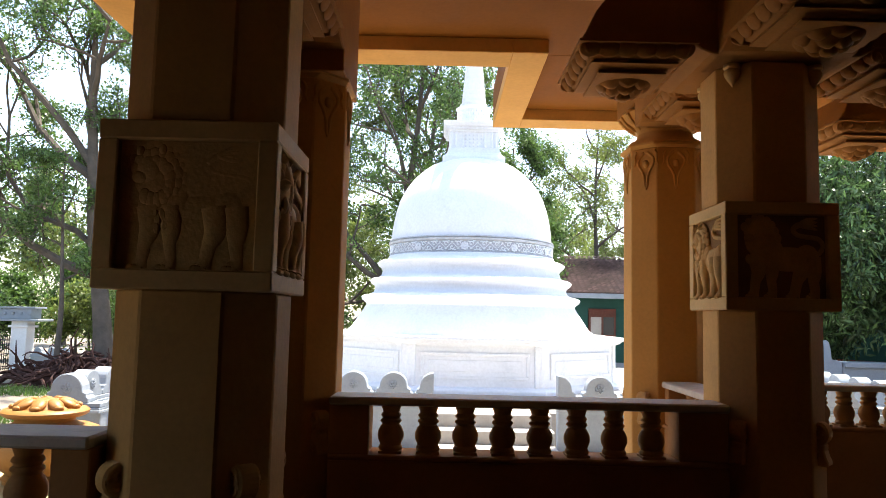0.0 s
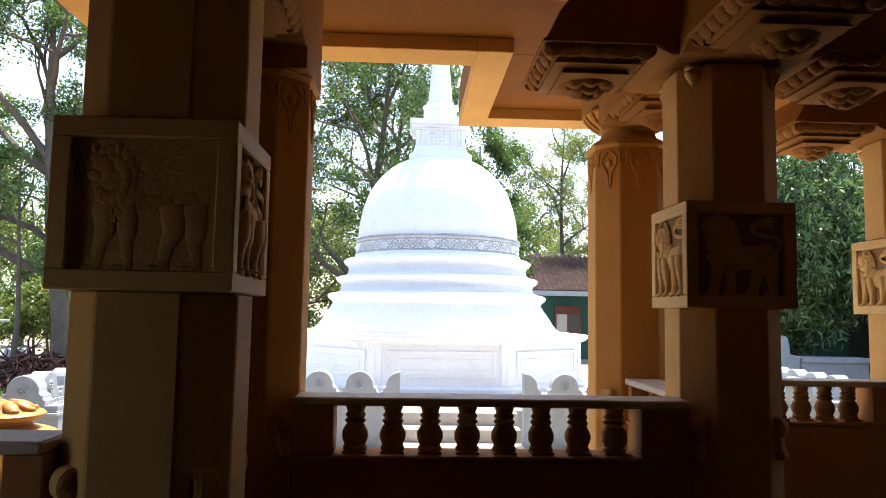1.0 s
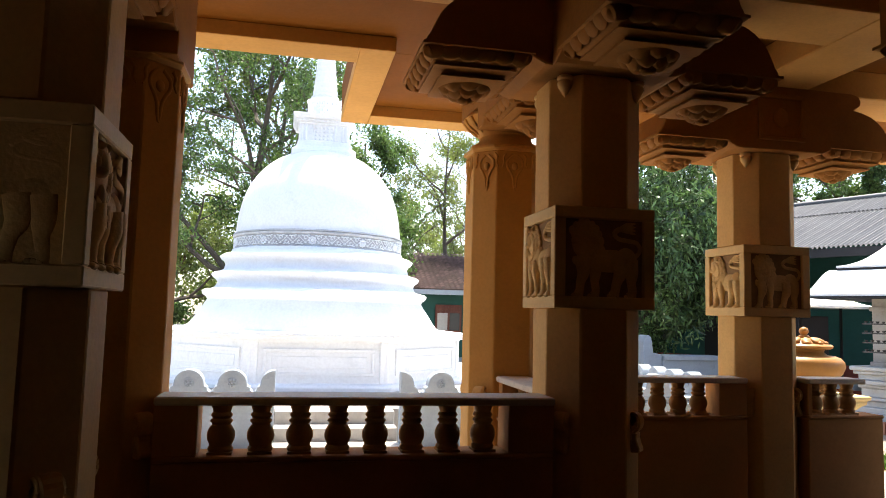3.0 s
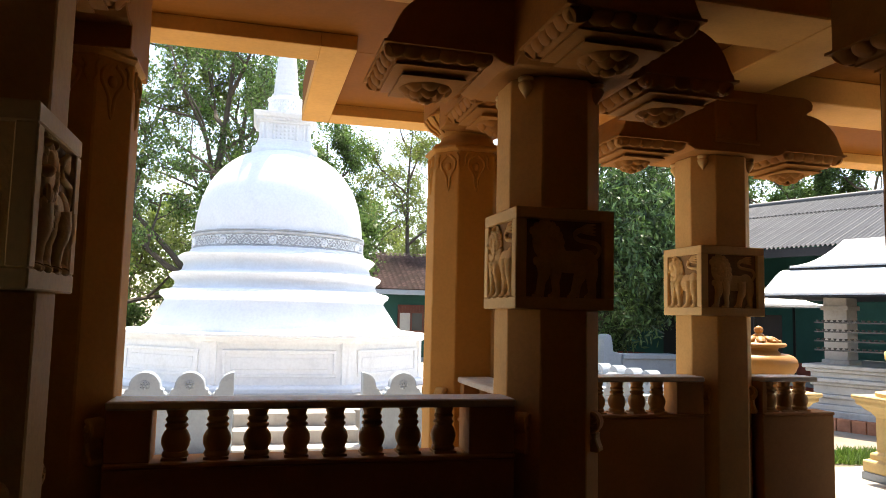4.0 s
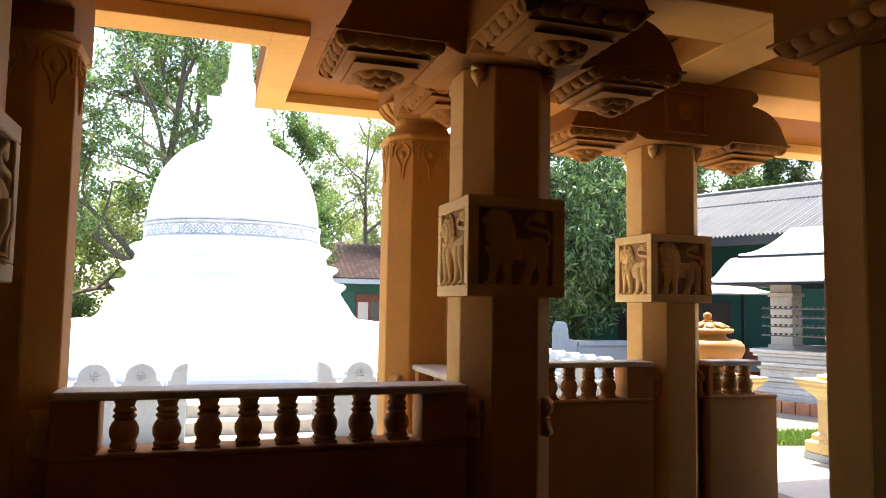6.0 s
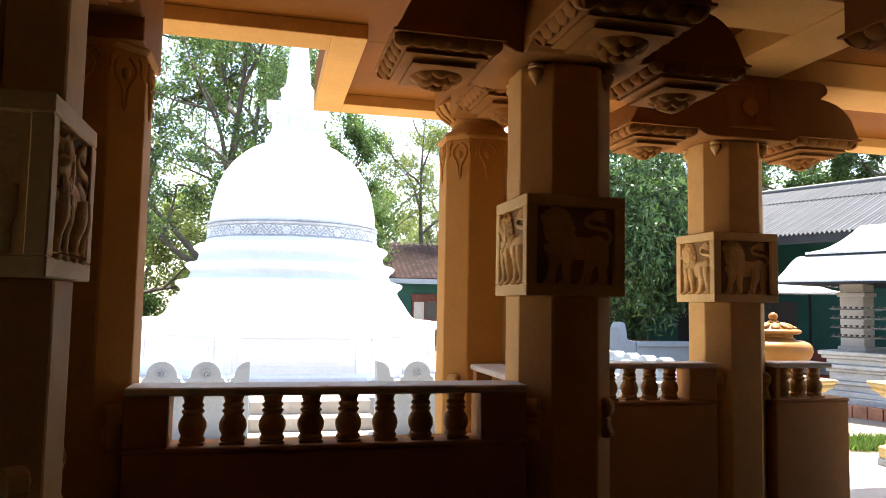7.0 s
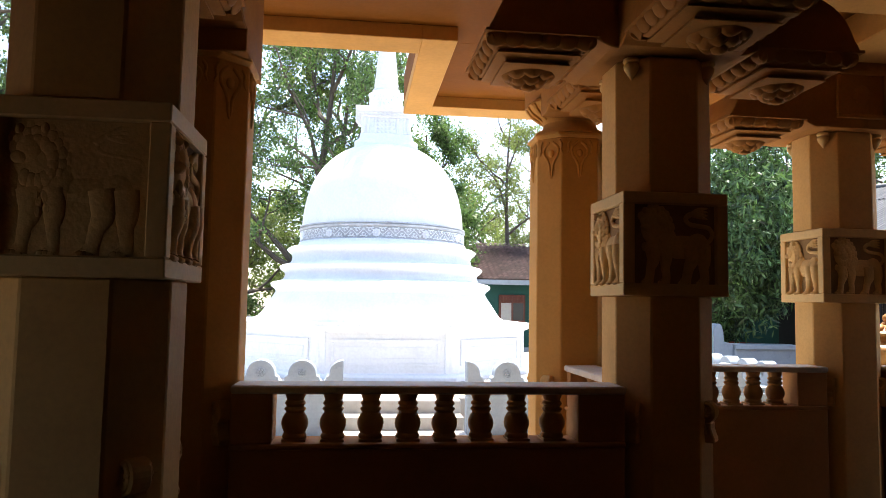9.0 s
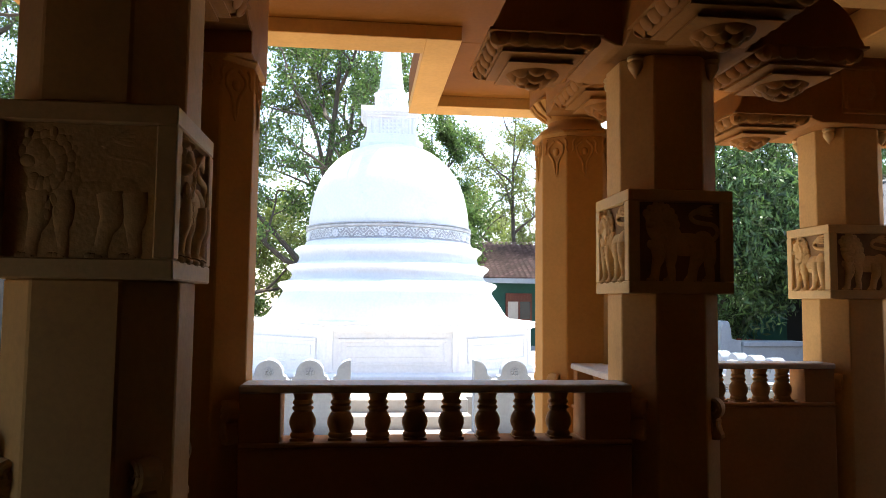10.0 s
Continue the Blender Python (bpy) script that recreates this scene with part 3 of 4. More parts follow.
bm_box(bm, -1.2, 5.8, 3.0, 6.1, -0.4, GROUND + 0.012)
bm_box(bm, 5.8, 9.3, 0.0, 4.75, -0.4, GROUND + 0.014)
tagged(part("pavement", bm, CEMENT, bevel=0.01), "sunlit pale cement paving along the pavilion", "pavement", kind="structure")


def grass_patch(cx, cy, rx, ry, n, h, seed, label="short green grass tuft on the ground"):
    rng = np.random.RandomState(seed)
    a, r = rng.rand(n) * 6.283, np.sqrt(rng.rand(n))
    X, Y = cx + rx * r * np.cos(a), cy + ry * r * np.sin(a)
    t = rng.rand(n) * 6.283
    H = h * (0.4 + rng.rand(n))
    lean = rng.normal(0, 0.4, (n, 2)) * H[:, None]
    w = 0.008 + 0.008 * rng.rand(n)
    V = np.zeros((n, 3, 3))
    V[:, 0] = np.stack([X - w * np.cos(t), Y - w * np.sin(t), np.full(n, GROUND)], 1)
    V[:, 1] = np.stack([X + w * np.cos(t), Y + w * np.sin(t), np.full(n, GROUND)], 1)
    V[:, 2] = np.stack([X + lean[:, 0], Y + lean[:, 1], GROUND + H], 1)
    me = bpy.data.meshes.new("grass")
    me.from_pydata(V.reshape(-1, 3).tolist(), [], np.arange(n * 3).reshape(n, 3).tolist())
    me.materials.append(GRASS)
    return tagged(new("grass", me), label, "grass", kind="stuff")


grass_patch(0.1, 5.95, 0.45, 0.16, 900, 0.10, 1)
grass_patch(2.6, 5.95, 0.4, 0.16, 900, 0.10, 2)
grass_patch(8.4, 5.25, 0.75, 0.4, 2600, 0.09, 3)
grass_patch(-7.5, 12.0, 3.2, 0.7, 2600, 0.10, 4)
grass_patch(-5.2, 8.5, 1.6, 0.6, 1500, 0.09, 5)

# ---- stupa ----
SX, SY = 1.18, 11.5
st = thing("stupa", "whitewashed dome stupa on an eight-sided panelled platform in full sun", "stupa", at=(SX, SY, 0))


def ngon(apo, z, n=8):
    R = apo / math.cos(math.pi / n)
    return [(R * math.cos(2 * math.pi * (k + 0.5) / n), R * math.sin(2 * math.pi * (k + 0.5) / n), z) for k in range(n)]


bm = bmesh.new()
bm_loft(bm, [ngon(a, z) for a, z in ((2.72, -0.2), (2.72, 0.33), (2.68, 0.36), (2.60, 0.38), (2.58, 1.02), (2.62, 1.05), (2.66, 1.06), (2.70, 1.10), (2.76, 1.12), (2.76, 1.17))])
part("platform", bm, WHITE, st, bevel=0.01)
side = 2 * 2.58 * math.tan(math.pi / 8)
for k in range(8):
    m = Matrix.Rotation(math.pi / 4 * k - math.pi / 2, 4, 'Z')
    bm = bmesh.new()
    w, h0, h1 = side / 2 - 0.2, 0.50, 0.92
    # raised frame round a sunk field
    for x0, x1, z0, z1 in ((-w, w, h1 - 0.05, h1), (-w, w, h0, h0 + 0.05), (-w, -w + 0.05, h0 + 0.05, h1 - 0.05), (w - 0.05, w, h0 + 0.05, h1 - 0.05)):
        bm_box(bm, x0, x1, -2.615, -2.57, z0, z1)
    bm_box(bm, -w + 0.13, w - 0.13, -2.60, -2.57, h0 + 0.12, h1 - 0.12)
    q = part("panel", bm, WHITE, st, bevel=0.006)
    q.matrix_basis = m
    bm = bmesh.new()
    bm_box(bm, -0.12, 0.12, -2.0, -2.79 / 1.0, 0.38, 1.05)
    q = part("pilaster", bm, WHITE, st, bevel=0.008)
    q.matrix_basis = Matrix.Rotation(math.pi / 4 * (k + 0.5) - math.pi / 2, 4, 'Z')
bm = bmesh.new()
tiers = [(2.37, 1.165), (2.36, 1.215), (2.298, 1.261), (2.236, 1.342), (2.194, 1.415), (2.132, 1.505), (2.07, 1.597), (2.018, 1.687), (2.039, 1.733), (2.101, 1.778), (2.122, 1.833), (2.07, 1.869), (1.966, 1.887), (1.894, 1.923), (1.853, 1.996), (1.873, 2.05), (1.935, 2.096), (1.966, 2.151), (1.915, 2.187), (1.811, 2.204), (1.749, 2.251), (1.723, 2.341), (1.749, 2.396), (1.806, 2.441), (1.832, 2.487), (1.756, 2.532), (1.665, 2.55), (1.624, 2.587), (1.614, 2.622)]
lathe(bm, tiers, 96)
part("ringed_base", bm, WHITE, st)
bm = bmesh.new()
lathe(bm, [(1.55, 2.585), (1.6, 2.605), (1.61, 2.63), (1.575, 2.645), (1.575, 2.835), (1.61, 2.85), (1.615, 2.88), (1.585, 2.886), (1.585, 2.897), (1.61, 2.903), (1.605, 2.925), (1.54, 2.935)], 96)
part("band", bm, GREYWHITE, st, "grey frieze ground behind the raised scrolls")
bm = bmesh.new()
waves = 44
vine = []
for k in range(waves * 12 + 1):
    a = 2 * math.pi * k / (waves * 12)
    vine.append((1.582 * math.cos(a), 1.582 * math.sin(a), 2.74 + 0.04 * math.sin(a * waves)))
tube(bm, vine, 0.007, 5)
for k in range(waves * 2):
    a = 2 * math.pi * (k + 0.5) / (waves * 2)
    s = 1 if k % 2 else -1
    m = Matrix.Rotation(a, 4, 'Z') @ Matrix.Translation((1.585, 0, 2.74 + s * 0.012))
    if k % 8 == 0:
        for j in range(8):
            b = 2 * math.pi * j / 8
            blob(bm, (0.008, 0.052 * math.cos(b), 0.052 * math.sin(b)), (0.02, 0.026, 0.026), m, 6, 5)
        blob(bm, (0.012, 0, 0), (0.022, 0.028, 0.028), m, 8, 6)
        continue
    curl = [m @ Vector((0.004, 0.045 * math.cos(q) * (1 - 0.1 * i), s * 0.05 * math.sin(q) * (1 - 0.1 * i) + s * 0.02)) for i, q in enumerate([0.7 * i for i in range(9)])]
    tube(bm, curl, [0.012] * 8 + [0.016], 5)
    for dy, dz, rot in ((-0.045, 0.06, 0.5), (0.05, 0.065, -0.5), (0.0, -0.07, 0.0)):
        blob(bm, (0.0, dy, s * dz), (0.016, 0.026, 0.013), m, 6, 4)
part("scroll_frieze", bm, WHITE, st, "raised scroll and flower frieze, slightly grey")["kind"] = "stuff"
bm = bmesh.new()
lathe(bm, [(1.562, 2.92), (1.558, 3.05), (1.545, 3.19), (1.517, 3.36), (1.47, 3.56), (1.40, 3.76), (1.338, 3.89), (1.262, 4.01), (1.18, 4.12), (1.085, 4.22), (0.985, 4.31), (0.87, 4.395), (0.74, 4.468), (0.6, 4.52), (0.4, 4.56), (0.2, 4.575)], 96)
part("dome", bm, WHITE, st)
bm = bmesh.new()
bm_loft(bm, [[(-h, -h, z), (h, -h, z), (h, h, z), (-h, h, z)] for h, z in ((0.60, 4.40), (0.60, 4.535), (0.585, 4.56), (0.54, 4.59), (0.51, 4.64), (0.495, 4.70), (0.49, 4.735), (0.455, 4.745), (0.445, 5.05), (0.47, 5.06), (0.475, 5.09), (0.51, 5.105), (0.515, 5.14), (0.56, 5.165), (0.59, 5.215), (0.595, 5.25), (0.40, 5.27))])
for s in (0, 1, 2, 3):
    m = Matrix.Rotation(math.pi / 2 * s, 4, 'Z')
    for x in (-0.42, -0.345, -0.215, 0.215, 0.345, 0.42):
        tube(bm, [m @ Vector((x, -0.458, 4.745)), m @ Vector((x, -0.452, 5.05))], 0.026, 8)
    for i in range(12):
        x = -0.495 + 0.09 * i
        v = bm_box(bm, x - 0.022, x + 0.022, -0.545, -0.5, 5.105, 5.14)
        bmesh.ops.transform(bm, matrix=m, verts=v)
    for i in range(-2, 3):
        for j in range(4):
            blob(bm, (i * 0.075, -0.452, 4.79 + j * 0.07), (0.03, 0.02, 0.03), m, 6, 5)
part("relic_box", bm, WHITE, st, bevel=0.004)
bm = bmesh.new()
lathe(bm, [(0.36, 5.25), (0.345, 5.29), (0.325, 5.30), (0.318, 5.58), (0.34, 5.595), (0.352, 5.63), (0.30, 5.655), (0.262, 5.68), (0.275, 5.715), (0.245, 5.74), (0.235, 5.77)], 40)
for k in range(20):
    for j in range(4):
        a = 2 * math.pi * (k + 0.5 * (j % 2)) / 20
        blob(bm, (0.318 * math.cos(a), 0.318 * math.sin(a), 5.34 + 0.065 * j), (0.02, 0.024, 0.028), u=6, v=5)
part("drum", bm, WHITE, st)
bm = bmesh.new()
prof = [(0.235, 5.76)]
for k in range(14):
    r = 0.235 - 0.0105 * k
    prof += [(r, 5.78 + 0.11 * k), (r * 1.03, 5.82 + 0.11 * k), (r * 0.975, 5.87 + 0.11 * k)]
prof += [(0.06, 7.33), (0.05, 7.4), (0.06, 7.48), (0.03, 7.58), (0.004, 7.8)]
lathe(bm, prof, 32)
part("spire", bm, WHITE, st)

# terrace and steps
bm = bmesh.new()
bm_box(bm, -3.0, 5.9, 6.9, 16, -0.4, 0.27)
tagged(part("terrace", bm, CEMENT, bevel=0.015), "pale cement terrace round the stupa", "terrace", kind="structure")
steps = thing("entrance_steps", "three sunlit cream cement steps up to the stupa terrace", "steps")
for k in range(3):
    bm = bmesh.new()
    bm_box(bm, 0.56, 2.06, 6.0 + 0.3 * k, 6.30 + 0.3 * k if k < 2 else 6.9, -0.35, GROUND + 0.163 * (k + 1))
    part("step", bm, CEMENT, steps, bevel=0.012)


# ---- low walls with rounded merlons ----
def merlon_profile(w=0.235, h=0.30):
    pts = [(-w, 0), (-w, 0.05), (-w + 0.03, 0.07), (-w + 0.03, 0.10), (-w + 0.065, 0.115)]
    for i in range(13):
        a = math.pi - math.pi * i / 12
        pts.append((0.165 * math.cos(a), 0.135 + 0.165 * math.sin(a)))
    pts += [(w - 0.065, 0.115), (w - 0.03, 0.10), (w - 0.03, 0.07), (w, 0.05), (w, 0)]
    return pts


bm = bmesh.new()
prism(bm, merlon_profile(), Matrix(), 0.09)
MERLON = finish(bm, 0.008)
bm = bmesh.new()
prism(bm, [(x, z) for x, z in merlon_profile() if x >= -0.001] + [(0, 0)], Matrix(), 0.09)
MERLON_HALF = finish(bm, 0.008)
bm = bmesh.new()
for s in (-1, 1):
    lathe(bm, [(0.06, 0), (0.058, 0.01), (0.045, 0.012), (0.04, 0.006), (0.001, 0.006)], 18)
    for j in range(6):
        blob(bm, (0.032 * math.cos(j * 1.047), 0.032 * math.sin(j * 1.047), 0.008), (0.017, 0.017, 0.012), u=6, v=5)
    blob(bm, (0, 0, 0.012), (0.016, 0.016, 0.012), u=8, v=6)
    break
ROSETTE = finish(bm)


def merlon_wall(p0, p1, offs, half_at=(), label="grey-white boundary wall topped with rounded merlons and rosettes"):
    d = Vector(p1) - Vector(p0)
    L = d.length
    t = thing("merlon_wall", label, "boundary wall", "merlon walls")
    t.matrix_basis = Matrix.Translation((*p0, 0)) @ Matrix.Rotation(math.atan2(d.y, d.x), 4, 'Z')
    bm = bmesh.new()
    bm_box(bm, 0, L, -0.075, 0.075, GROUND - 0.1, 0.40)
    part("wall", bm, WALLBLUE, t, bevel=0.008)
    bm = bmesh.new()
    bm_box(bm, -0.01, L + 0.01, -0.13, 0.13, 0.40, 0.435)
    bm_box(bm, 0.0, L, -0.11, 0.11, 0.435, 0.46)
    bm_box(bm, 0.0, L, -0.095, 0.095, 0.46, 0.506)
    part("coping", bm, WALLBLUE, t, bevel=0.006)
    for o in offs:
        put("merlon", MERLON, WALLBLUE, t, Matrix.Translation((o, 0, 0.505)))
        for s in (0, 1):
            put("rosette", ROSETTE, WALLBLUE, t, Matrix.Translation((o, -0.092 if s == 0 else 0.092, 0.505 + 0.15)) @ Matrix.Rotation(math.pi / 2 if s == 0 else -math.pi / 2, 4, 'X'))
    for o, flip in half_at:
        put("merlon", MERLON_HALF, WALLBLUE, t, Matrix.Translation((o, 0, 0.505)) @ (Matrix.Rotation(math.pi, 4, 'Z') if flip else Matrix()))
    return t


merlon_wall((-2.55, 6.2), (0.56, 6.2), [0.21 + 0.483 * k for k in range(6)], [(3.11, True)])
merlon_wall((2.06, 6.2), (6.1, 6.2), [0.503 + 0.483 * k for k in range(7)], [(0.0, False)])
merlon_wall((-3.55, 5.05), (-2.9, 5.05), [0.28])
merlon_wall((-3.35, 5.2), (-3.35, 8.4), [0.32 + 0.483 * k for k in range(6)])
merlon_wall((6.25, 6.3), (6.25, 12.5), [0.3 + 0.483 * k for k in range(12)])


# ---- urns ----
def urn(x, y, z, s=1.0, knob=True, label="golden ochre pot with a petalled lid"):
    t = thing("urn", label, "urn", "ornamental pots", at=(x, y, z))
    t.scale = (s, s, s)
    bm = bmesh.new()
    lathe(bm, [(0.18, 0), (0.24, 0.02), (0.25, 0.05), (0.22, 0.08), (0.28, 0.13), (0.36, 0.20), (0.39, 0.27), (0.385, 0.33), (0.35, 0.37), (0.30, 0.39), (0.22, 0.40), (0.19, 0.43), (0.20, 0.46)], 36)
    part("body", bm, YELLOW, t)
    bm = bmesh.new()
    lathe(bm, [(0.18, 0.455), (0.25, 0.46), (0.275, 0.475), (0.28, 0.495), (0.265, 0.51), (0.2, 0.515), (0.05, 0.52)], 36)
    part("rim", bm, YELLOW, t)
    bm = bmesh.new()
    lathe(bm, [(0.19, 0.51), (0.15, 0.545), (0.10, 0.57), (0.04, 0.58)], 24)
    for i in range(9):
        a = 2 * math.pi * i / 9
        m = Matrix.Rotation(a, 4, 'Z')
        blob(bm, (0.15, 0, 0.545), (0.075, 0.05, 0.028), m @ Matrix.Translation((0.15, 0, 0.54)) @ Matrix.Rotation(0.45, 4, 'Y') @ Matrix.Translation((-0.15, 0, -0.54)), 10, 7)
        blob(bm, (0.21, 0, 0.525), (0.025, 0.035, 0.02), m, 8, 6)
    if knob:
        lathe(bm, [(0.05, 0.57), (0.06, 0.59), (0.045, 0.605), (0.03, 0.61), (0.045, 0.63), (0.05, 0.65), (0.04, 0.675), (0.015, 0.69), (0.001, 0.695)], 16)
    part("lid", bm, YELLOW, t)
    return t


def pedestal(x, y, top, hw=0.32, label="yellow painted pedestal with a moulded cap and grey foot"):
    t = thing("pedestal", label, "pedestal", "pot pedestals", at=(x, y, 0))
    bm = bmesh.new()
    b = GROUND
    bm_loft(bm, [[(-h, -h, z), (h, -h, z), (h, h, z), (-h, h, z)] for h, z in ((hw + 0.06, b + 0.10), (hw + 0.06, b + 0.22), (hw + 0.01, b + 0.24), (hw + 0.01, b + 0.30), (hw - 0.04, b + 0.33), (hw - 0.04, top - 0.24), (hw - 0.01, top - 0.19), (hw + 0.04, top - 0.15), (hw + 0.06, top - 0.12), (hw + 0.10, top - 0.10), (hw + 0.10, top - 0.05), (hw + 0.13, top - 0.04), (hw + 0.13, top))])
    part("body", bm, PEDESTAL, t, bevel=0.01)
    bm = bmesh.new()
    bm_box(bm, -hw - 0.07, hw + 0.07, -hw - 0.07, hw + 0.07, b - 0.05, b + 0.10)
    part("foot", bm, WALLBLUE, t, bevel=0.008)
    return t


pedestal(-2.25, 2.7, 0.22, 0.34)
urn(-2.25, 2.7, 0.22, 1.05, knob=False)
pedestal(6.78, 5.0, 0.70, 0.36)
urn(6.78, 5.0, 0.70, 1.12)
pedestal(7.85, 3.78, 0.72, 0.33)
fin = thing("bud_finial", "cream painted lotus bud finial on a pedestal", "finial", at=(7.85, 3.78, 0.72))
fin.scale = (1.85, 1.85, 1.05)
bm = bmesh.new()
lathe(bm, [(0.22, 0), (0.22, 0.04), (0.16, 0.06), (0.09, 0.10), (0.075, 0.16), (0.085, 0.24), (0.13, 0.32), (0.165, 0.40), (0.165, 0.47), (0.12, 0.54), (0.06, 0.60), (0.02, 0.66), (0.001, 0.68)], 28)
part("body", bm, PEDESTAL, fin)


# ---- trees ----
def rand_unit(rng):
    v = rng.normal(size=3)
    return v / np.linalg.norm(v)


def leaf_cloud(centres, radii, per, size, rng, slim=0.45, droop=0.0):
    """Small pointed leaves scattered in clumps; arrays of vertices and faces."""
    n = len(centres) * per
    C = np.repeat(np.array(centres), per, 0)
    R = np.repeat(np.array(radii), per)
    D = rng.normal(size=(n, 3))
    D /= np.linalg.norm(D, axis=1)[:, None]
    P = C + D * (R * rng.rand(n) ** 0.55)[:, None] * np.array([1, 1, 0.75])
    A = rng.normal(size=(n, 3))
    A[:, 2] -= droop
    A /= np.linalg.norm(A, axis=1)[:, None]
    B = np.cross(A, rng.normal(size=(n, 3)))
    B /= np.linalg.norm(B, axis=1)[:, None] + 1e-9
    S = size * (0.6 + 0.8 * rng.rand(n))[:, None]
    V = np.stack([P, P + A * S * 0.5 + B * S * slim * 0.5, P + A * S, P + A * S * 0.5 - B * S * slim * 0.5], 1)
    return V.reshape(-1, 3), np.arange(n * 4).reshape(n, 4)


def tree(x, y, h, spread, seed, leaf=LEAF, per=40, size=0.13, trunk_r=0.16, lean=(0, 0), low=0.3, droop=0.0, clump=0.4, limbs=7, levels=3, label="tall tree with an airy green crown", slim=0.5, shell=0, arms=()):
    """Trunk, limbs that fork again and again, and leaves in loose clumps along the twigs; arms are extra main limbs (height, direction, length, radius)."""
    rng = np.random.RandomState(seed)
    t = thing("tree", label, "tree", "temple trees", at=(x, y, GROUND - 0.05))
    bm = bmesh.new()
    top = Vector((lean[0], lean[1], h * 0.9))
    spine = []
    for i in range(9):
        f = i / 8
        spine.append(Vector((top.x * f + 0.08 * spread * math.sin(3 * f + seed) * min(1, 3 * f), top.y * f + 0.06 * math.cos(2.3 * f + seed * 2) * spread * f, top.z * f)))
    tube(bm, spine, [trunk_r * (1.35 if i == 0 else 1) * (1 - 0.86 * i / 8) for i in range(9)], 9, True)
    ends, rad = [], []

    def grow(p, d, L, r, depth):
        pts = [p]
        q = Vector(p)
        dd = Vector(d)
        for i in range(4):
            dd = (dd + Vector(rng.normal(0, 0.2, 3)) + Vector((0, 0, 0.05 - droop * 0.1))).normalized()
            q = q + dd * (L / 4)
            pts.append(Vector(q))
        tube(bm, pts, [max(r * (1 - 0.15 * i), 0.007) for i in range(5)], 6 if depth < 2 else 4)
        if depth >= levels - 1:
            ends.append(tuple(pts[2])); rad.append(clump * (0.5 + 0.4 * rng.rand()))
        if depth >= levels:
            ends.append(tuple(pts[-1])); rad.append(clump * (0.6 + 0.6 * rng.rand()))
            return
        for k in range(3):
            s = pts[2 + k]
            nd = (dd + Vector(rng.normal(0, 0.6, 3))).normalized()
            grow(s, nd, L * (0.5 + 0.25 * rng.rand()), r * (0.62 if k == 2 else 0.5), depth + 1)

    for k in range(limbs):
        f = low + (0.97 - low) * (k + 0.5 * rng.rand()) / limbs
        i = min(7, int(f * 8))
        p = spine[i].lerp(spine[i + 1], f * 8 - i)
        a = k * 2.4 + rng.rand()
        d = Vector((math.cos(a), math.sin(a), 0.5 + 0.5 * rng.rand())).normalized()
        grow(p, d, spread * (0.5 + 0.3 * rng.rand()) * (1.1 - 0.5 * f), trunk_r * (0.55 - 0.28 * f), 0)
    for z, d, L, r in arms:
        i = min(7, int(z / top.z * 8))
        grow(spine[i].lerp(spine[i + 1], z / top.z * 8 - i), Vector(d).normalized(), L, r, 0)
    part("trunk", bm, BARK, t)
    for k in range(shell):
        d = rng.normal(size=3)
        d /= np.linalg.norm(d)
        ends.append((d[0] * spread * 0.8 + top.x * 0.5, d[1] * spread * 0.8 + top.y * 0.5, h * 0.60 + d[2] * h * 0.34 + 0.5 * abs(d[2]) * rng.normal()))
        rad.append(clump * (0.7 + 0.5 * rng.rand()))
    V, F = leaf_cloud(ends, rad, per, size, rng, slim, droop)
    me = bpy.data.meshes.new("crown")
    me.from_pydata(V.tolist(), [], F.tolist())
    part("crown", me, leaf, t)
    return t


AIRY = "tall grey-barked tree with an airy green crown"
OLIVE = "slender tree with sparse olive green leaves"
tree(-7.3, 14.5, 11, 3.8, 3, LEAF, 44, 0.091, 0.24, lean=(-0.6, 0), low=0.45, limbs=5, label="old tree with long bare grey limbs reaching sideways",
     arms=((2.5, (-1, 0, 0.5), 3.6, 0.13), (4.9, (-0.75, 0.1, 1), 4.4, 0.12), (5.2, (-0.35, -0.2, 1), 4.0, 0.1), (3.2, (-0.6, 0.3, 0.6), 3.0, 0.09)))
tree(-8.25, 14.1, 6.2, 1.5, 14, LEAF, 37, 0.091, 0.075, low=0.4, limbs=5, levels=2, label="slender young tree rising from the root heap")
tree(-11.2, 15.5, 8.0, 3.4, 4, LEAF, 51, 0.091, 0.13, low=0.25, label=AIRY, shell=20)
tree(-6.6, 16.5, 10, 3.4, 5, LEAF, 44, 0.091, 0.16, low=0.35, lean=(-1, 0), label=AIRY)
tree(-1.35, 17.0, 10.5, 4.0, 6, LEAF, 58, 0.095, 0.2, low=0.16, lean=(1.2, 0), limbs=9, label="tall tree with dark crooked branches and a green crown", shell=60,
     arms=((2.6, (-0.9, -0.3, 0.8), 2.6, 0.09), (3.4, (0.7, -0.2, 1), 2.6, 0.1)))
tree(-3.4, 19.0, 11.5, 4.2, 7, LEAF_OLIVE, 58, 0.095, 0.18, low=0.15, limbs=9, label=OLIVE, shell=70)
tree(2.75, 17.8, 7.4, 2.0, 8, LEAF, 68, 0.095, 0.14, low=0.3, label=AIRY, shell=25)
tree(6.2, 22.5, 9.5, 3.0, 9, LEAF_OLIVE, 27, 0.091, 0.13, low=0.25, label=OLIVE)
tree(8.6, 27.0, 9.0, 3.2, 21, LEAF_OLIVE, 41, 0.106, 0.12, low=0.12, label=OLIVE, shell=30)
tree(0.3, 22.0, 12, 4.2, 10, LEAF, 51, 0.106, 0.2, low=0.3, label=AIRY, shell=20)
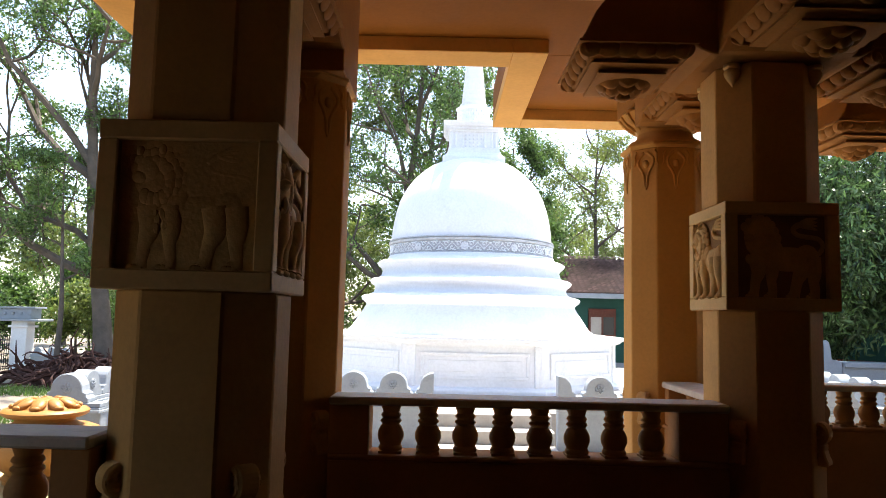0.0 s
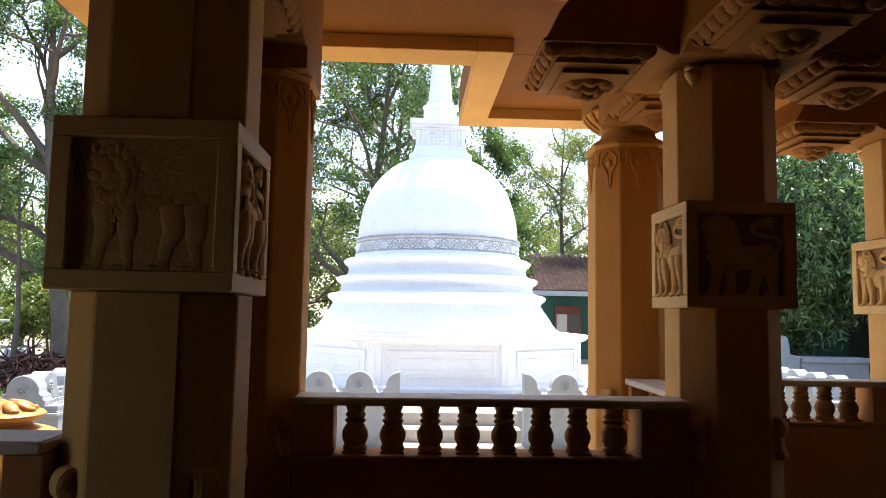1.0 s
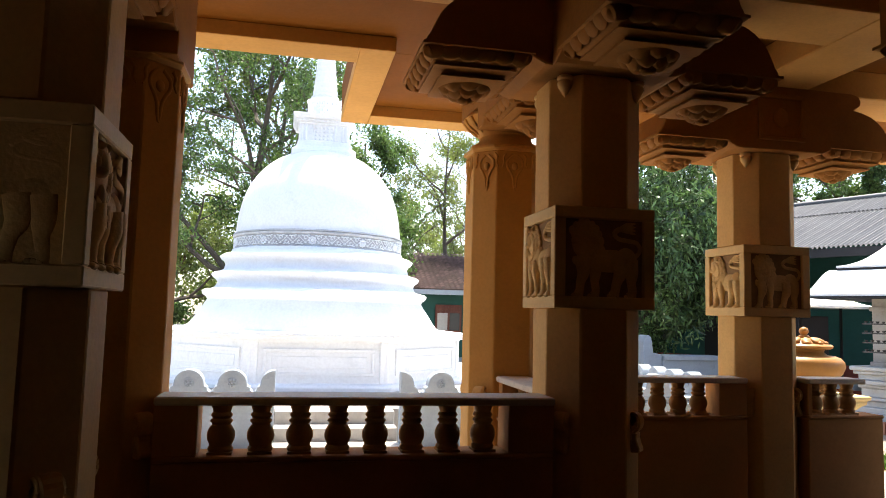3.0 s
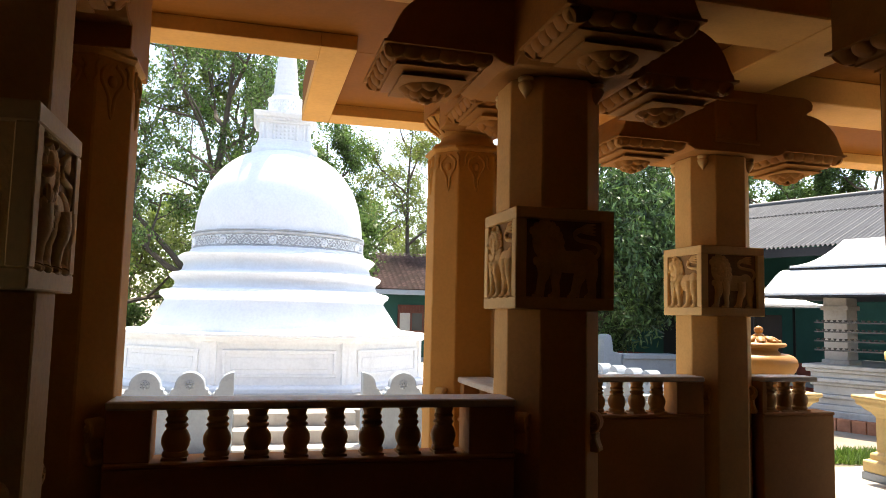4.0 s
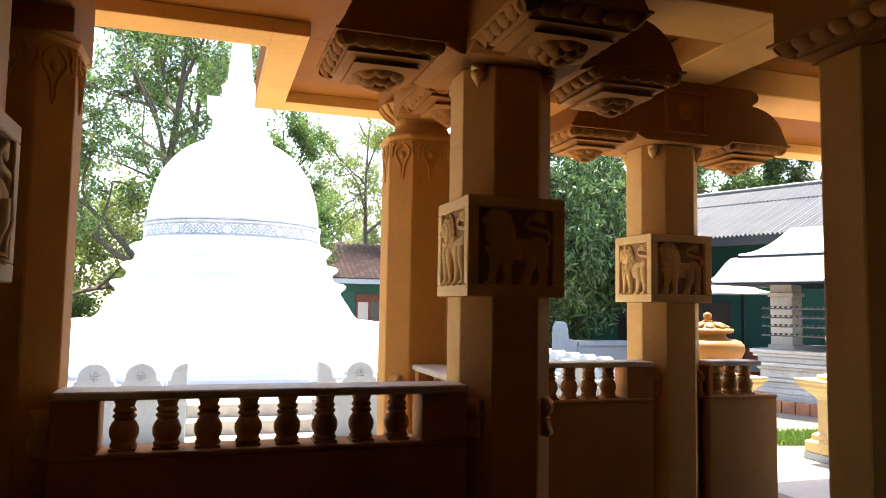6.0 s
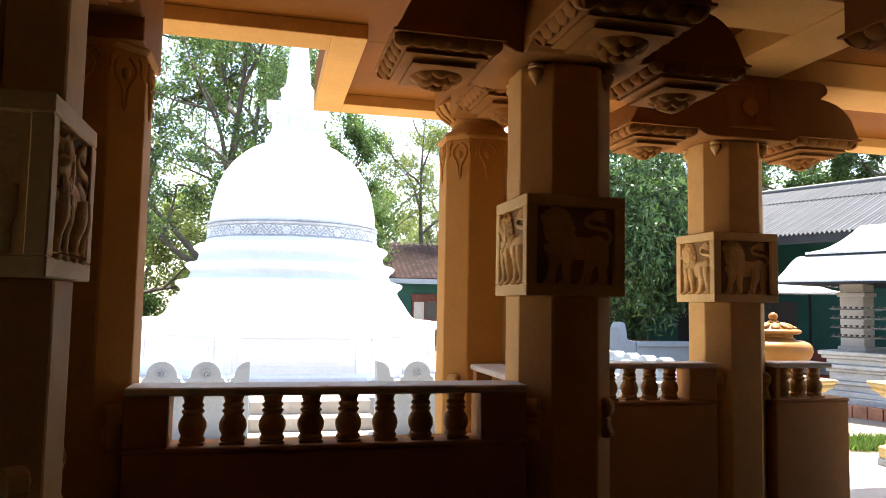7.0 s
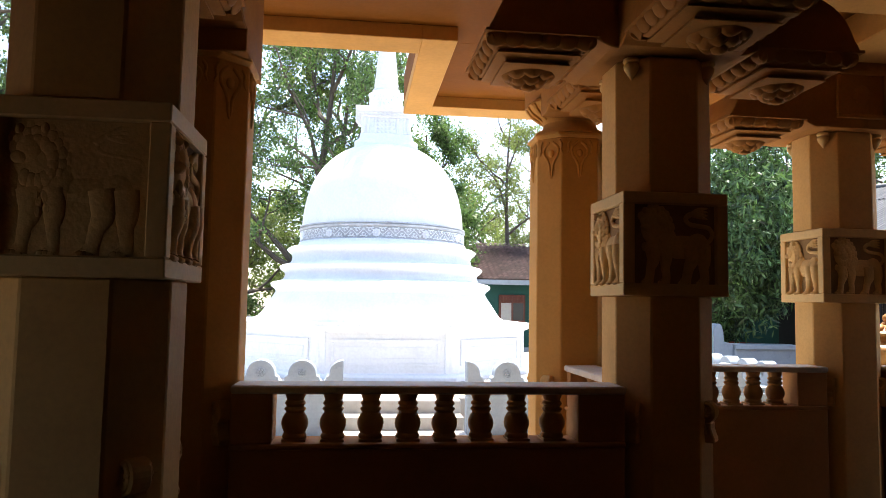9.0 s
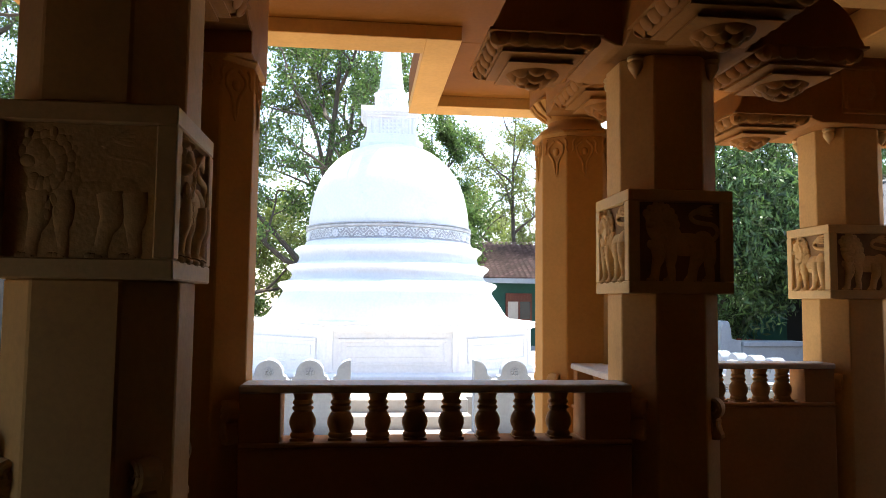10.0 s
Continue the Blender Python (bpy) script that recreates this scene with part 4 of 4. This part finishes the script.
tree(9.45, 14.2, 6.0, 2.45, 11, LEAF_DARK, 70, 0.2, 0.2, low=0.4, droop=0.7, clump=0.42, limbs=8, levels=2, shell=330, label="dense dark green mango tree with long drooping leaves", slim=0.24)
tree(20.0, 20.0, 9.5, 4.5, 12, LEAF, 94, 0.122, 0.2, low=0.3, label=AIRY)
tree(17.5, 24.0, 9.0, 4.5, 13, LEAF_DARK, 40, 0.15, 0.2, low=0.3, label=AIRY)
tree(23.2, 18.6, 9.5, 4.6, 17, LEAF, 102, 0.122, 0.2, low=0.3, label=AIRY)
# undergrowth
for k, (x, y, h) in enumerate(((-13.5, 20.5, 2.6), (-11.0, 21.5, 3.0), (-8.8, 20.0, 2.4), (-6.5, 21.0, 2.8), (-4.0, 22.0, 2.5), (-1.0, 21.5, 2.6), (-16.0, 21.5, 3.2), (-9.8, 23.5, 4.0), (-13.0, 24.5, 4.2), (14.0, 21.0, 3.0))):
    tree(x, y, h, 1.5, 60 + k, (LEAF, LEAF_OLIVE)[k % 2], 90, 0.13, 0.05, low=0.05, clump=0.6, limbs=6, levels=2, shell=10, label="leafy green shrub at the edge of the grounds")
# far greenery
for k, (x, y) in enumerate(((-24, 34), (-17, 31), (-11, 34), (-5, 33), (1, 36), (7.5, 44), (15, 40), (21, 33))):
    tree(x, y, 6.5 + (k % 3), 4.2, 30 + k, (LEAF, LEAF_OLIVE)[k % 2], 80, 0.22, 0.2, low=0.08, clump=0.95, levels=2, label="distant leafy tree behind the temple grounds")

# ---- root heap, gate ----
heap = thing("root_heap", "heap of red-brown exposed tree roots and soil", "roots", at=(-7.6, 14.0, GROUND))
rng = np.random.RandomState(77)
bm = bmesh.new()
for k in range(260):
    a, r = rng.rand() * 6.28, 1.35 * rng.rand() ** 0.5
    p = Vector((r * math.cos(a) * 1.1, r * math.sin(a) * 0.8, 0.6 * (1 - r / 1.5) + 0.05 + 0.1 * rng.rand()))
    pts = [p]
    d = Vector((math.cos(a) + rng.normal(0, 0.6), math.sin(a) + rng.normal(0, 0.6), 0.25)).normalized()
    for i in range(5):
        d = (d + Vector(rng.normal(0, 0.45, 3)) + Vector((0, 0, -0.22))).normalized()
        q = pts[-1] + d * 0.16
        q.z = max(q.z, 0.02)
        pts.append(q)
    tube(bm, pts, [0.04, 0.034, 0.028, 0.022, 0.016, 0.008], 5)
blob(bm, (0, 0, 0.0), (1.25, 0.85, 0.5), u=16, v=10)
part("root_tangle", bm, ROOT, heap)["kind"] = "stuff"

gate = thing("entrance_gate", "white painted gateway with a tiled lintel and open iron gate", "gate", at=(-11.03, 16.8, GROUND))
gate.scale = (0.77, 0.77, 0.77)
bm = bmesh.new()
bm_box(bm, 0.30, 0.85, -0.25, 0.25, 0, 1.75)
bm_box(bm, 0.22, 0.93, -0.32, 0.32, 1.50, 1.58)
part("gate_post", bm, WHITE, gate, bevel=0.01)
bm = bmesh.new()
bm_box(bm, -2.6, -2.05, -0.25, 0.25, 0, 1.75)
part("gate_post", bm, WHITE, gate, bevel=0.01)
bm = bmesh.new()
bm_box(bm, -3.1, 1.35, -0.5, 0.5, 1.72, 1.80)
bm_box(bm, -2.9, 1.0, -0.32, 0.32, 1.80, 2.15)
bm_box(bm, -3.0, 1.15, -0.4, 0.4, 2.15, 2.22)
for k in range(14):
    blob(bm, (-2.7 + 0.28 * k, -0.33, 1.98), (0.06, 0.04, 0.06))
part("lintel", bm, WALLBLUE, gate, bevel=0.01)
bm = bmesh.new()
for k in range(8):
    tube(bm, [(0.25, -0.1 - 0.12 * k, 0.05), (0.25, -0.1 - 0.12 * k, 1.15 + 0.1 * math.sin(k * 0.45))], 0.014, 6)
for z in (0.1, 0.6, 1.1):
    tube(bm, [(0.25, -0.1, z), (0.25, -0.95, z)], 0.016, 6)
part("gate_leaf", bm, DARK, gate, "open black iron gate leaf")

gw = merlon_wall((-10.55, 16.8), (-8.6, 16.8), [0.3 + 0.6 * k for k in range(3)], label="white boundary wall with rounded merlons beside the gate")
gw.matrix_basis = Matrix.Translation((-10.3, 16.8, GROUND * 0.35)) @ Matrix.Diagonal((0.62, 1, 0.62, 1))

sign = thing("notice_board", "small dark notice board on posts under the trees", "notice board", at=(-7.3, 17.0, GROUND))
bm = bmesh.new()
bm_box(bm, -0.4, 0.4, -0.02, 0.02, 0.85, 1.3)
part("board", bm, DARK, sign, bevel=0.005)
for s in (-1, 1):
    bm = bmesh.new()
    tube(bm, [(s * 0.35, 0.03, 0), (s * 0.35, 0.03, 1.3)], 0.02, 6)
    part("post", bm, WALLBLUE, sign)

# ---- tiled house behind the stupa ----
house = thing("tiled_house", "dark green walled house with a weathered clay tile roof", "house", at=(6.6, 19.5, GROUND))
bm = bmesh.new()
bm_box(bm, -2.6, 3.6, -1.4, 3.0, 0, 2.55)
part("wall", bm, GREEN, house)
bm = bmesh.new()
bm_box(bm, -2.62, 3.62, -1.42, 3.02, 0, 0.5)
part("plinth", bm, WALLBLUE, house)
bm = bmesh.new()
bm_box(bm, -3.1, 4.1, -1.93, -1.89, 2.30, 2.44)
part("fascia", bm, WALLBLUE, house)


def tiled_slope(bm, o, ux, uy, cols, rows, narrow=0.0):
    """Rows of rounded tiles: ux along the eave, uy up the slope; each row overlaps the next."""
    ux, uy = Vector(ux), Vector(uy)
    nrm = ux.cross(uy).normalized()
    for r in range(rows):
        lo, hi = r / rows, (r + 1.25) / rows
        f = narrow * lo
        c0, c1 = int(cols * f), int(cols)
        for c in range(c0, c1):
            pts = []
            jit = 0.012 * soft_noise((c * 3.1, r * 2.7, 1.3), 1.0)
            for e, lift in ((lo, 0.045), (hi, 0.0)):
                for s, b in ((0.02, 0.0), (0.25, 0.03), (0.5, 0.042), (0.75, 0.03), (0.98, 0.0)):
                    pts.append(Vector(o) + ux * ((c + s) / cols) + uy * e + nrm * (lift + b + jit))
            vs = [bm.verts.new(p) for p in pts]
            for s in range(4):
                bm.faces.new((vs[s], vs[s + 1], vs[s + 6], vs[s + 5]))


bm = bmesh.new()
tiled_slope(bm, (-3.1, -1.9, 2.42), (7.2, 0, 0), (0, 2.7, 1.25), 46, 19)
bm_loft(bm, [[(-3.1, -1.9, 2.38), (-3.1, 0.8, 3.63), (-3.1, 3.5, 2.38)], [(4.1, -1.9, 2.38), (4.1, 0.8, 3.63), (4.1, 3.5, 2.38)]])
rf = part("roof", bm, TILE, house, "rows of rounded clay tiles blackened with age")
win = part("window", (lambda b: (bm_box(b, -1.78, -1.0, -1.47, -1.40, 1.22, 2.02), b)[1])(bmesh.new()), WOOD, house, "red-brown wooden window")
for a, b in ((-1.72, -1.42), (-1.36, -1.06)):
    bm = bmesh.new()
    bm_box(bm, a, b, -1.485, -1.474, 1.28, 1.78)
    part("pane", bm, GLASS if a > -1.5 else CEMENT, win)
for k in range(9):
    bm = bmesh.new()
    bm_box(bm, -1.74 + 0.085 * k, -1.70 + 0.085 * k, -1.49, -1.475, 1.82, 1.99)
    part("slat", bm, WOOD, win)

# ---- long building with a sheet roof ----
LB_M = Matrix.Translation((12.1, 12.5, 0)) @ Matrix.Rotation(math.atan2(-2.95, 1.2), 4, 'Z')
hall = thing("long_building", "long dark green building under a corrugated grey sheet roof", "building")
hall.matrix_basis = LB_M
bm = bmesh.new()
bm_box(bm, -9, 13, 2.5, 6.5, GROUND, 3.9)
part("wall", bm, GREEN, hall)
bm = bmesh.new()
bm_box(bm, -9, 13, -0.2, 2.52, GROUND - 0.1, 0.12)
part("veranda_floor", bm, CEMENT, hall)
bm = bmesh.new()
bm_box(bm, -9, 13, -0.215, -0.2, -0.05, 0.125)
bm_box(bm, -9, 13, 2.48, 2.5, 0.12, 0.5)
part("red_band", bm, REDBAND, hall, "red oxide painted plinth band")
bm = bmesh.new()
nx, wl, pitch = 1800, 22.6, 0.105
bm.free()
for (ya, za), (yb, zb), lift in (((-0.35, 3.22), (2.62, 4.40), 0.0), ((2.5, 4.352), (4.0, 4.95), 0.035), ((4.0, 4.95), (8.3, 3.2), 0.03)):
    rows = [[(-9.3 + wl * i / nx, y, z + lift * (1 - q) + 0.028 * math.sin(2 * math.pi * wl * i / nx / pitch)) for i in range(nx + 1)] for q, y, z in ((0, ya, za), (0.5, (ya + yb) / 2, (za + zb) / 2 - 0.01), (1, yb, zb))]
    bm = bmesh.new()
    bm_loft(bm, rows, closed=False, caps=False)
    part("roof_slope", bm, SHEET, hall, "grey corrugated cement sheets")
bm = bmesh.new()
tube(bm, [(-9.3, 4.0, 4.97), (13.3, 4.0, 4.97)], 0.09, 8)
part("ridge_cap", bm, SHEET, hall)
bm = bmesh.new()
bm_box(bm, -9.3, 13.3, -0.33, -0.29, 3.0, 3.19)
part("fascia", bm, DARK, hall)
for x in (-6.5, -3.5, 4.6, 8.0):
    bm = bmesh.new()
    bm_box(bm, x - 0.45, x + 0.45, 2.47, 2.51, 0.12, 2.2)
    part("door", bm, DARK, hall, "dark closed door")
for x in (-8, 7, 10):
    bm = bmesh.new()
    bm_box(bm, x - 0.1, x + 0.1, -0.05, 0.15, 0.12, 3.25)
    part("veranda_post", bm, GREEN, hall, bevel=0.01)


# ---- shrine with a two-tier white roof, rack, kerb ----
def swept_roof(bm, x0, x1, b, z0, z1, inset, hip=1.0, ogee=0.0, n=12):
    """A hipped roof with curved slopes from x0 to x1: hollow, or with a swelling top as ogee goes to 1; hip scales the inset of the ends."""
    rings = []
    for i in range(n + 1):
        f = i / n
        w = inset * f
        z = z0 + (z1 - z0) * ((1 - ogee) * (0.12 * f + 0.88 * f ** 2.3) + ogee * (3 * f * f - 2 * f ** 3))
        v = min(w, b - 0.02)
        rings.append([(x0 + w * hip, -b + v, z), (x1 - w * hip, -b + v, z), (x1 - w * hip, b - v, z), (x0 + w * hip, b - v, z)])
    bm_loft(bm, [[(x, y, z0 - 0.05) for x, y, _ in rings[0]]] + rings)


SHRINE = Matrix.Translation((9.65, 8.6, 0)) @ Matrix.Rotation(radians(-68), 4, 'Z')   # x along its front, y into it
shrine = thing("canopy_shrine", "shrine with a two-tiered white swept roof on a grey moulded plinth", "shrine")
shrine.matrix_basis = SHRINE
for nm, x0, b, z0, z1, ins, hip, og in (("lower_roof", -0.06, 1.5, 2.05, 2.49, 0.5, 0.55, 1.0), ("upper_roof", 0.33, 1.05, 2.56, 3.07, 0.85, 0.68, 0.15)):
    bm = bmesh.new()
    swept_roof(bm, x0, 6.2 - x0, b, z0, z1, ins, hip, og)
    part(nm, bm, CLOTH, shrine).matrix_basis = Matrix.Translation((0, 1.5, 0))
    # dark strip beneath each eave, put there to stand in for its shade
    bm = bmesh.new()
    bm_box(bm, x0 - 0.015, 6.2 - x0, -b - 0.015, b, z0 - 0.075, z0 - 0.045)
    part("eave_shade", bm, DARK, shrine).matrix_basis = Matrix.Translation((0, 1.5, 0))
# dark box that fills the gap between the tiers as shade
bm = bmesh.new()
bm_box(bm, 0.55, 5.6, 0.65, 2.35, 2.40, 2.5)
part("tier_gap_shade", bm, DARK, shrine)
for x in (1.03, 3.1, 5.1):
    for y in (0.82, 2.2) if x > 2 else (0.82,):
        bm = bmesh.new()
        bm_box(bm, x - 0.2, x + 0.2, y - 0.2, y + 0.2, 0.80, 2.0)
        bm_box(bm, x - 0.235, x + 0.235, y - 0.235, y + 0.235, 1.76, 1.84)
        bm_box(bm, x - 0.235, x + 0.235, y - 0.235, y + 0.235, 0.80, 0.90)
        part("post", bm, CEMENT, shrine, bevel=0.012)
for k, (h, z0, z1) in enumerate(((0.16, GROUND - 0.05, 0.05), (0.10, 0.05, 0.14), (0.02, 0.14, 0.25), (0.07, 0.25, 0.31), (0.0, 0.31, 0.46), (0.04, 0.46, 0.52), (0.10, 0.52, 0.59), (0.03, 0.59, 0.69), (0.09, 0.69, 0.75), (0.13, 0.75, 0.82))):
    bm = bmesh.new()
    bm_box(bm, 0.72 - h, 5.5 + h, 0.42 - h, 2.6 + h, z0, z1 + 0.002)
    part("plinth_course", bm, TIN, shrine, bevel=0.012)

RACKBAR = mat("grey_rack_metal", (0.10, 0.095, 0.09), 0.5, metal=0.5, var=0.2, scale=6)
rack = thing("oil_lamp_rack", "grey metal rack of horizontal bars with rows of small cups", "rack")
rack.matrix_basis = SHRINE
for k in range(4):
    bm = bmesh.new()
    bm_box(bm, 0.93, 3.0, 0.07, 0.15, 1.065 + 0.155 * k, 1.088 + 0.155 * k)
    for j in range(22):
        lathe(bm, [(0.016, 0), (0.034, 0.034), (0.03, 0.034), (0.01, 0.01)], 6, 0.98 + 0.092 * j, 0.11, 1.086 + 0.155 * k)
    part("shelf_bar", bm, RACKBAR, rack)
for x in (2.25, 2.95):
    bm = bmesh.new()
    tube(bm, [(x, 0.16, GROUND), (x, 0.16, 1.56)], 0.022, 6)
    part("upright", bm, DARK, rack)

kerb = thing("brick_kerb", "row of weathered red-brown bricks edging the paving", "kerb")
kerb.matrix_basis = SHRINE @ Matrix.Translation((0.55, 0.02, GROUND))
bm = bmesh.new()
bm_box(bm, -0.11, 0.11, -0.06, 0.06, -0.03, 0.19)
BRK = finish(bm, 0.01)
for k in range(12):
    put("brick", BRK, BRICK, kerb, Matrix.Translation((-0.3 + 0.235 * k, 0.02 * soft_noise((k, 0, 0), 1.7), 0.0)) @ Matrix.Rotation(0.06 * soft_noise((k, 5, 0), 2.3), 4, 'Z'))

lean = thing("small_awning", "small white awning roof on thin posts", "awning", at=(11.5, 10.5, 0))
bm = bmesh.new()
swept_roof(bm, -0.85, 0.85, 0.7, 1.9, 2.13, 0.5)
part("roof", bm, CLOTH, lean)
for sx in (-1, 1):
    bm = bmesh.new()
    tube(bm, [(sx * 0.5, 0, GROUND), (sx * 0.5, 0, 1.9)], 0.03, 6)
    part("post", bm, DARK, lean)

# blue-white altar seat beside the mango tree
altar = thing("altar_seat", "pale blue-white masonry seat with a rounded end post", "seat", at=(8.7, 12.6, GROUND))
bm = bmesh.new()
prism(bm, [(x * 0.62 - 0.09 if x < 0.2 else x, z) for x, z in ((-0.2, 0), (-0.2, 1.08), (-0.18, 1.26), (-0.1, 1.37), (0.0, 1.4), (0.1, 1.36), (0.16, 1.22), (0.19, 1.0), (0.24, 0.96), (0.24, 0))], Matrix(), 0.2)
part("end_post", bm, WALLBLUE, altar, bevel=0.012)
bm = bmesh.new()
bm_box(bm, 0.24, 1.7, -0.25, 0.25, 0, 0.92)
bm_box(bm, 0.24, 1.74, -0.3, 0.3, 0.84, 0.95)
part("seat_wall", bm, WALLBLUE, altar, bevel=0.012)

board = thing("black_cabinet", "large black box with an open frame beside the green wall", "cabinet", at=(11.0, 10.6, 0))
board.rotation_euler = (0, 0, radians(-30))
bm = bmesh.new()
bm_box(bm, -0.6, 0.6, -0.05, 0.4, GROUND, 1.68)
part("body", bm, DARK, board, bevel=0.01)

for a, b in (((5.2, 12.0, 3.35), (16.0, 15.0, 2.75)), ((5.2, 12.0, 3.05), (16.0, 13.2, 2.6))):
    bm = bmesh.new()
    A, B = Vector(a), Vector(b)
    tube(bm, [A.lerp(B, f / 12) - Vector((0, 0, 0.35 * 4 * f / 12 * (1 - f / 12))) for f in range(13)], 0.011, 5)
    tagged(part("overhead_cable", bm, DARK), "thin black cable sagging across the grounds", "cable", "overhead cables")

# ---- to metres: the pavilion was laid out in its own unit, the grounds lie a little farther out ----
AWAY = Matrix.Translation((0.65, -2.7, 1.5)) @ Matrix.Diagonal((1.116, 1.116, 1.116, 1)) @ Matrix.Translation((-0.65, 2.7, -1.5))
for ob in list(scene.objects):
    if ob.parent is None and ob.type in {'MESH', 'EMPTY'}:
        ob.matrix_basis = Matrix.Diagonal((UNIT, UNIT, UNIT, 1)) @ (ob.matrix_basis if ob in INSIDE else AWAY @ ob.matrix_basis)
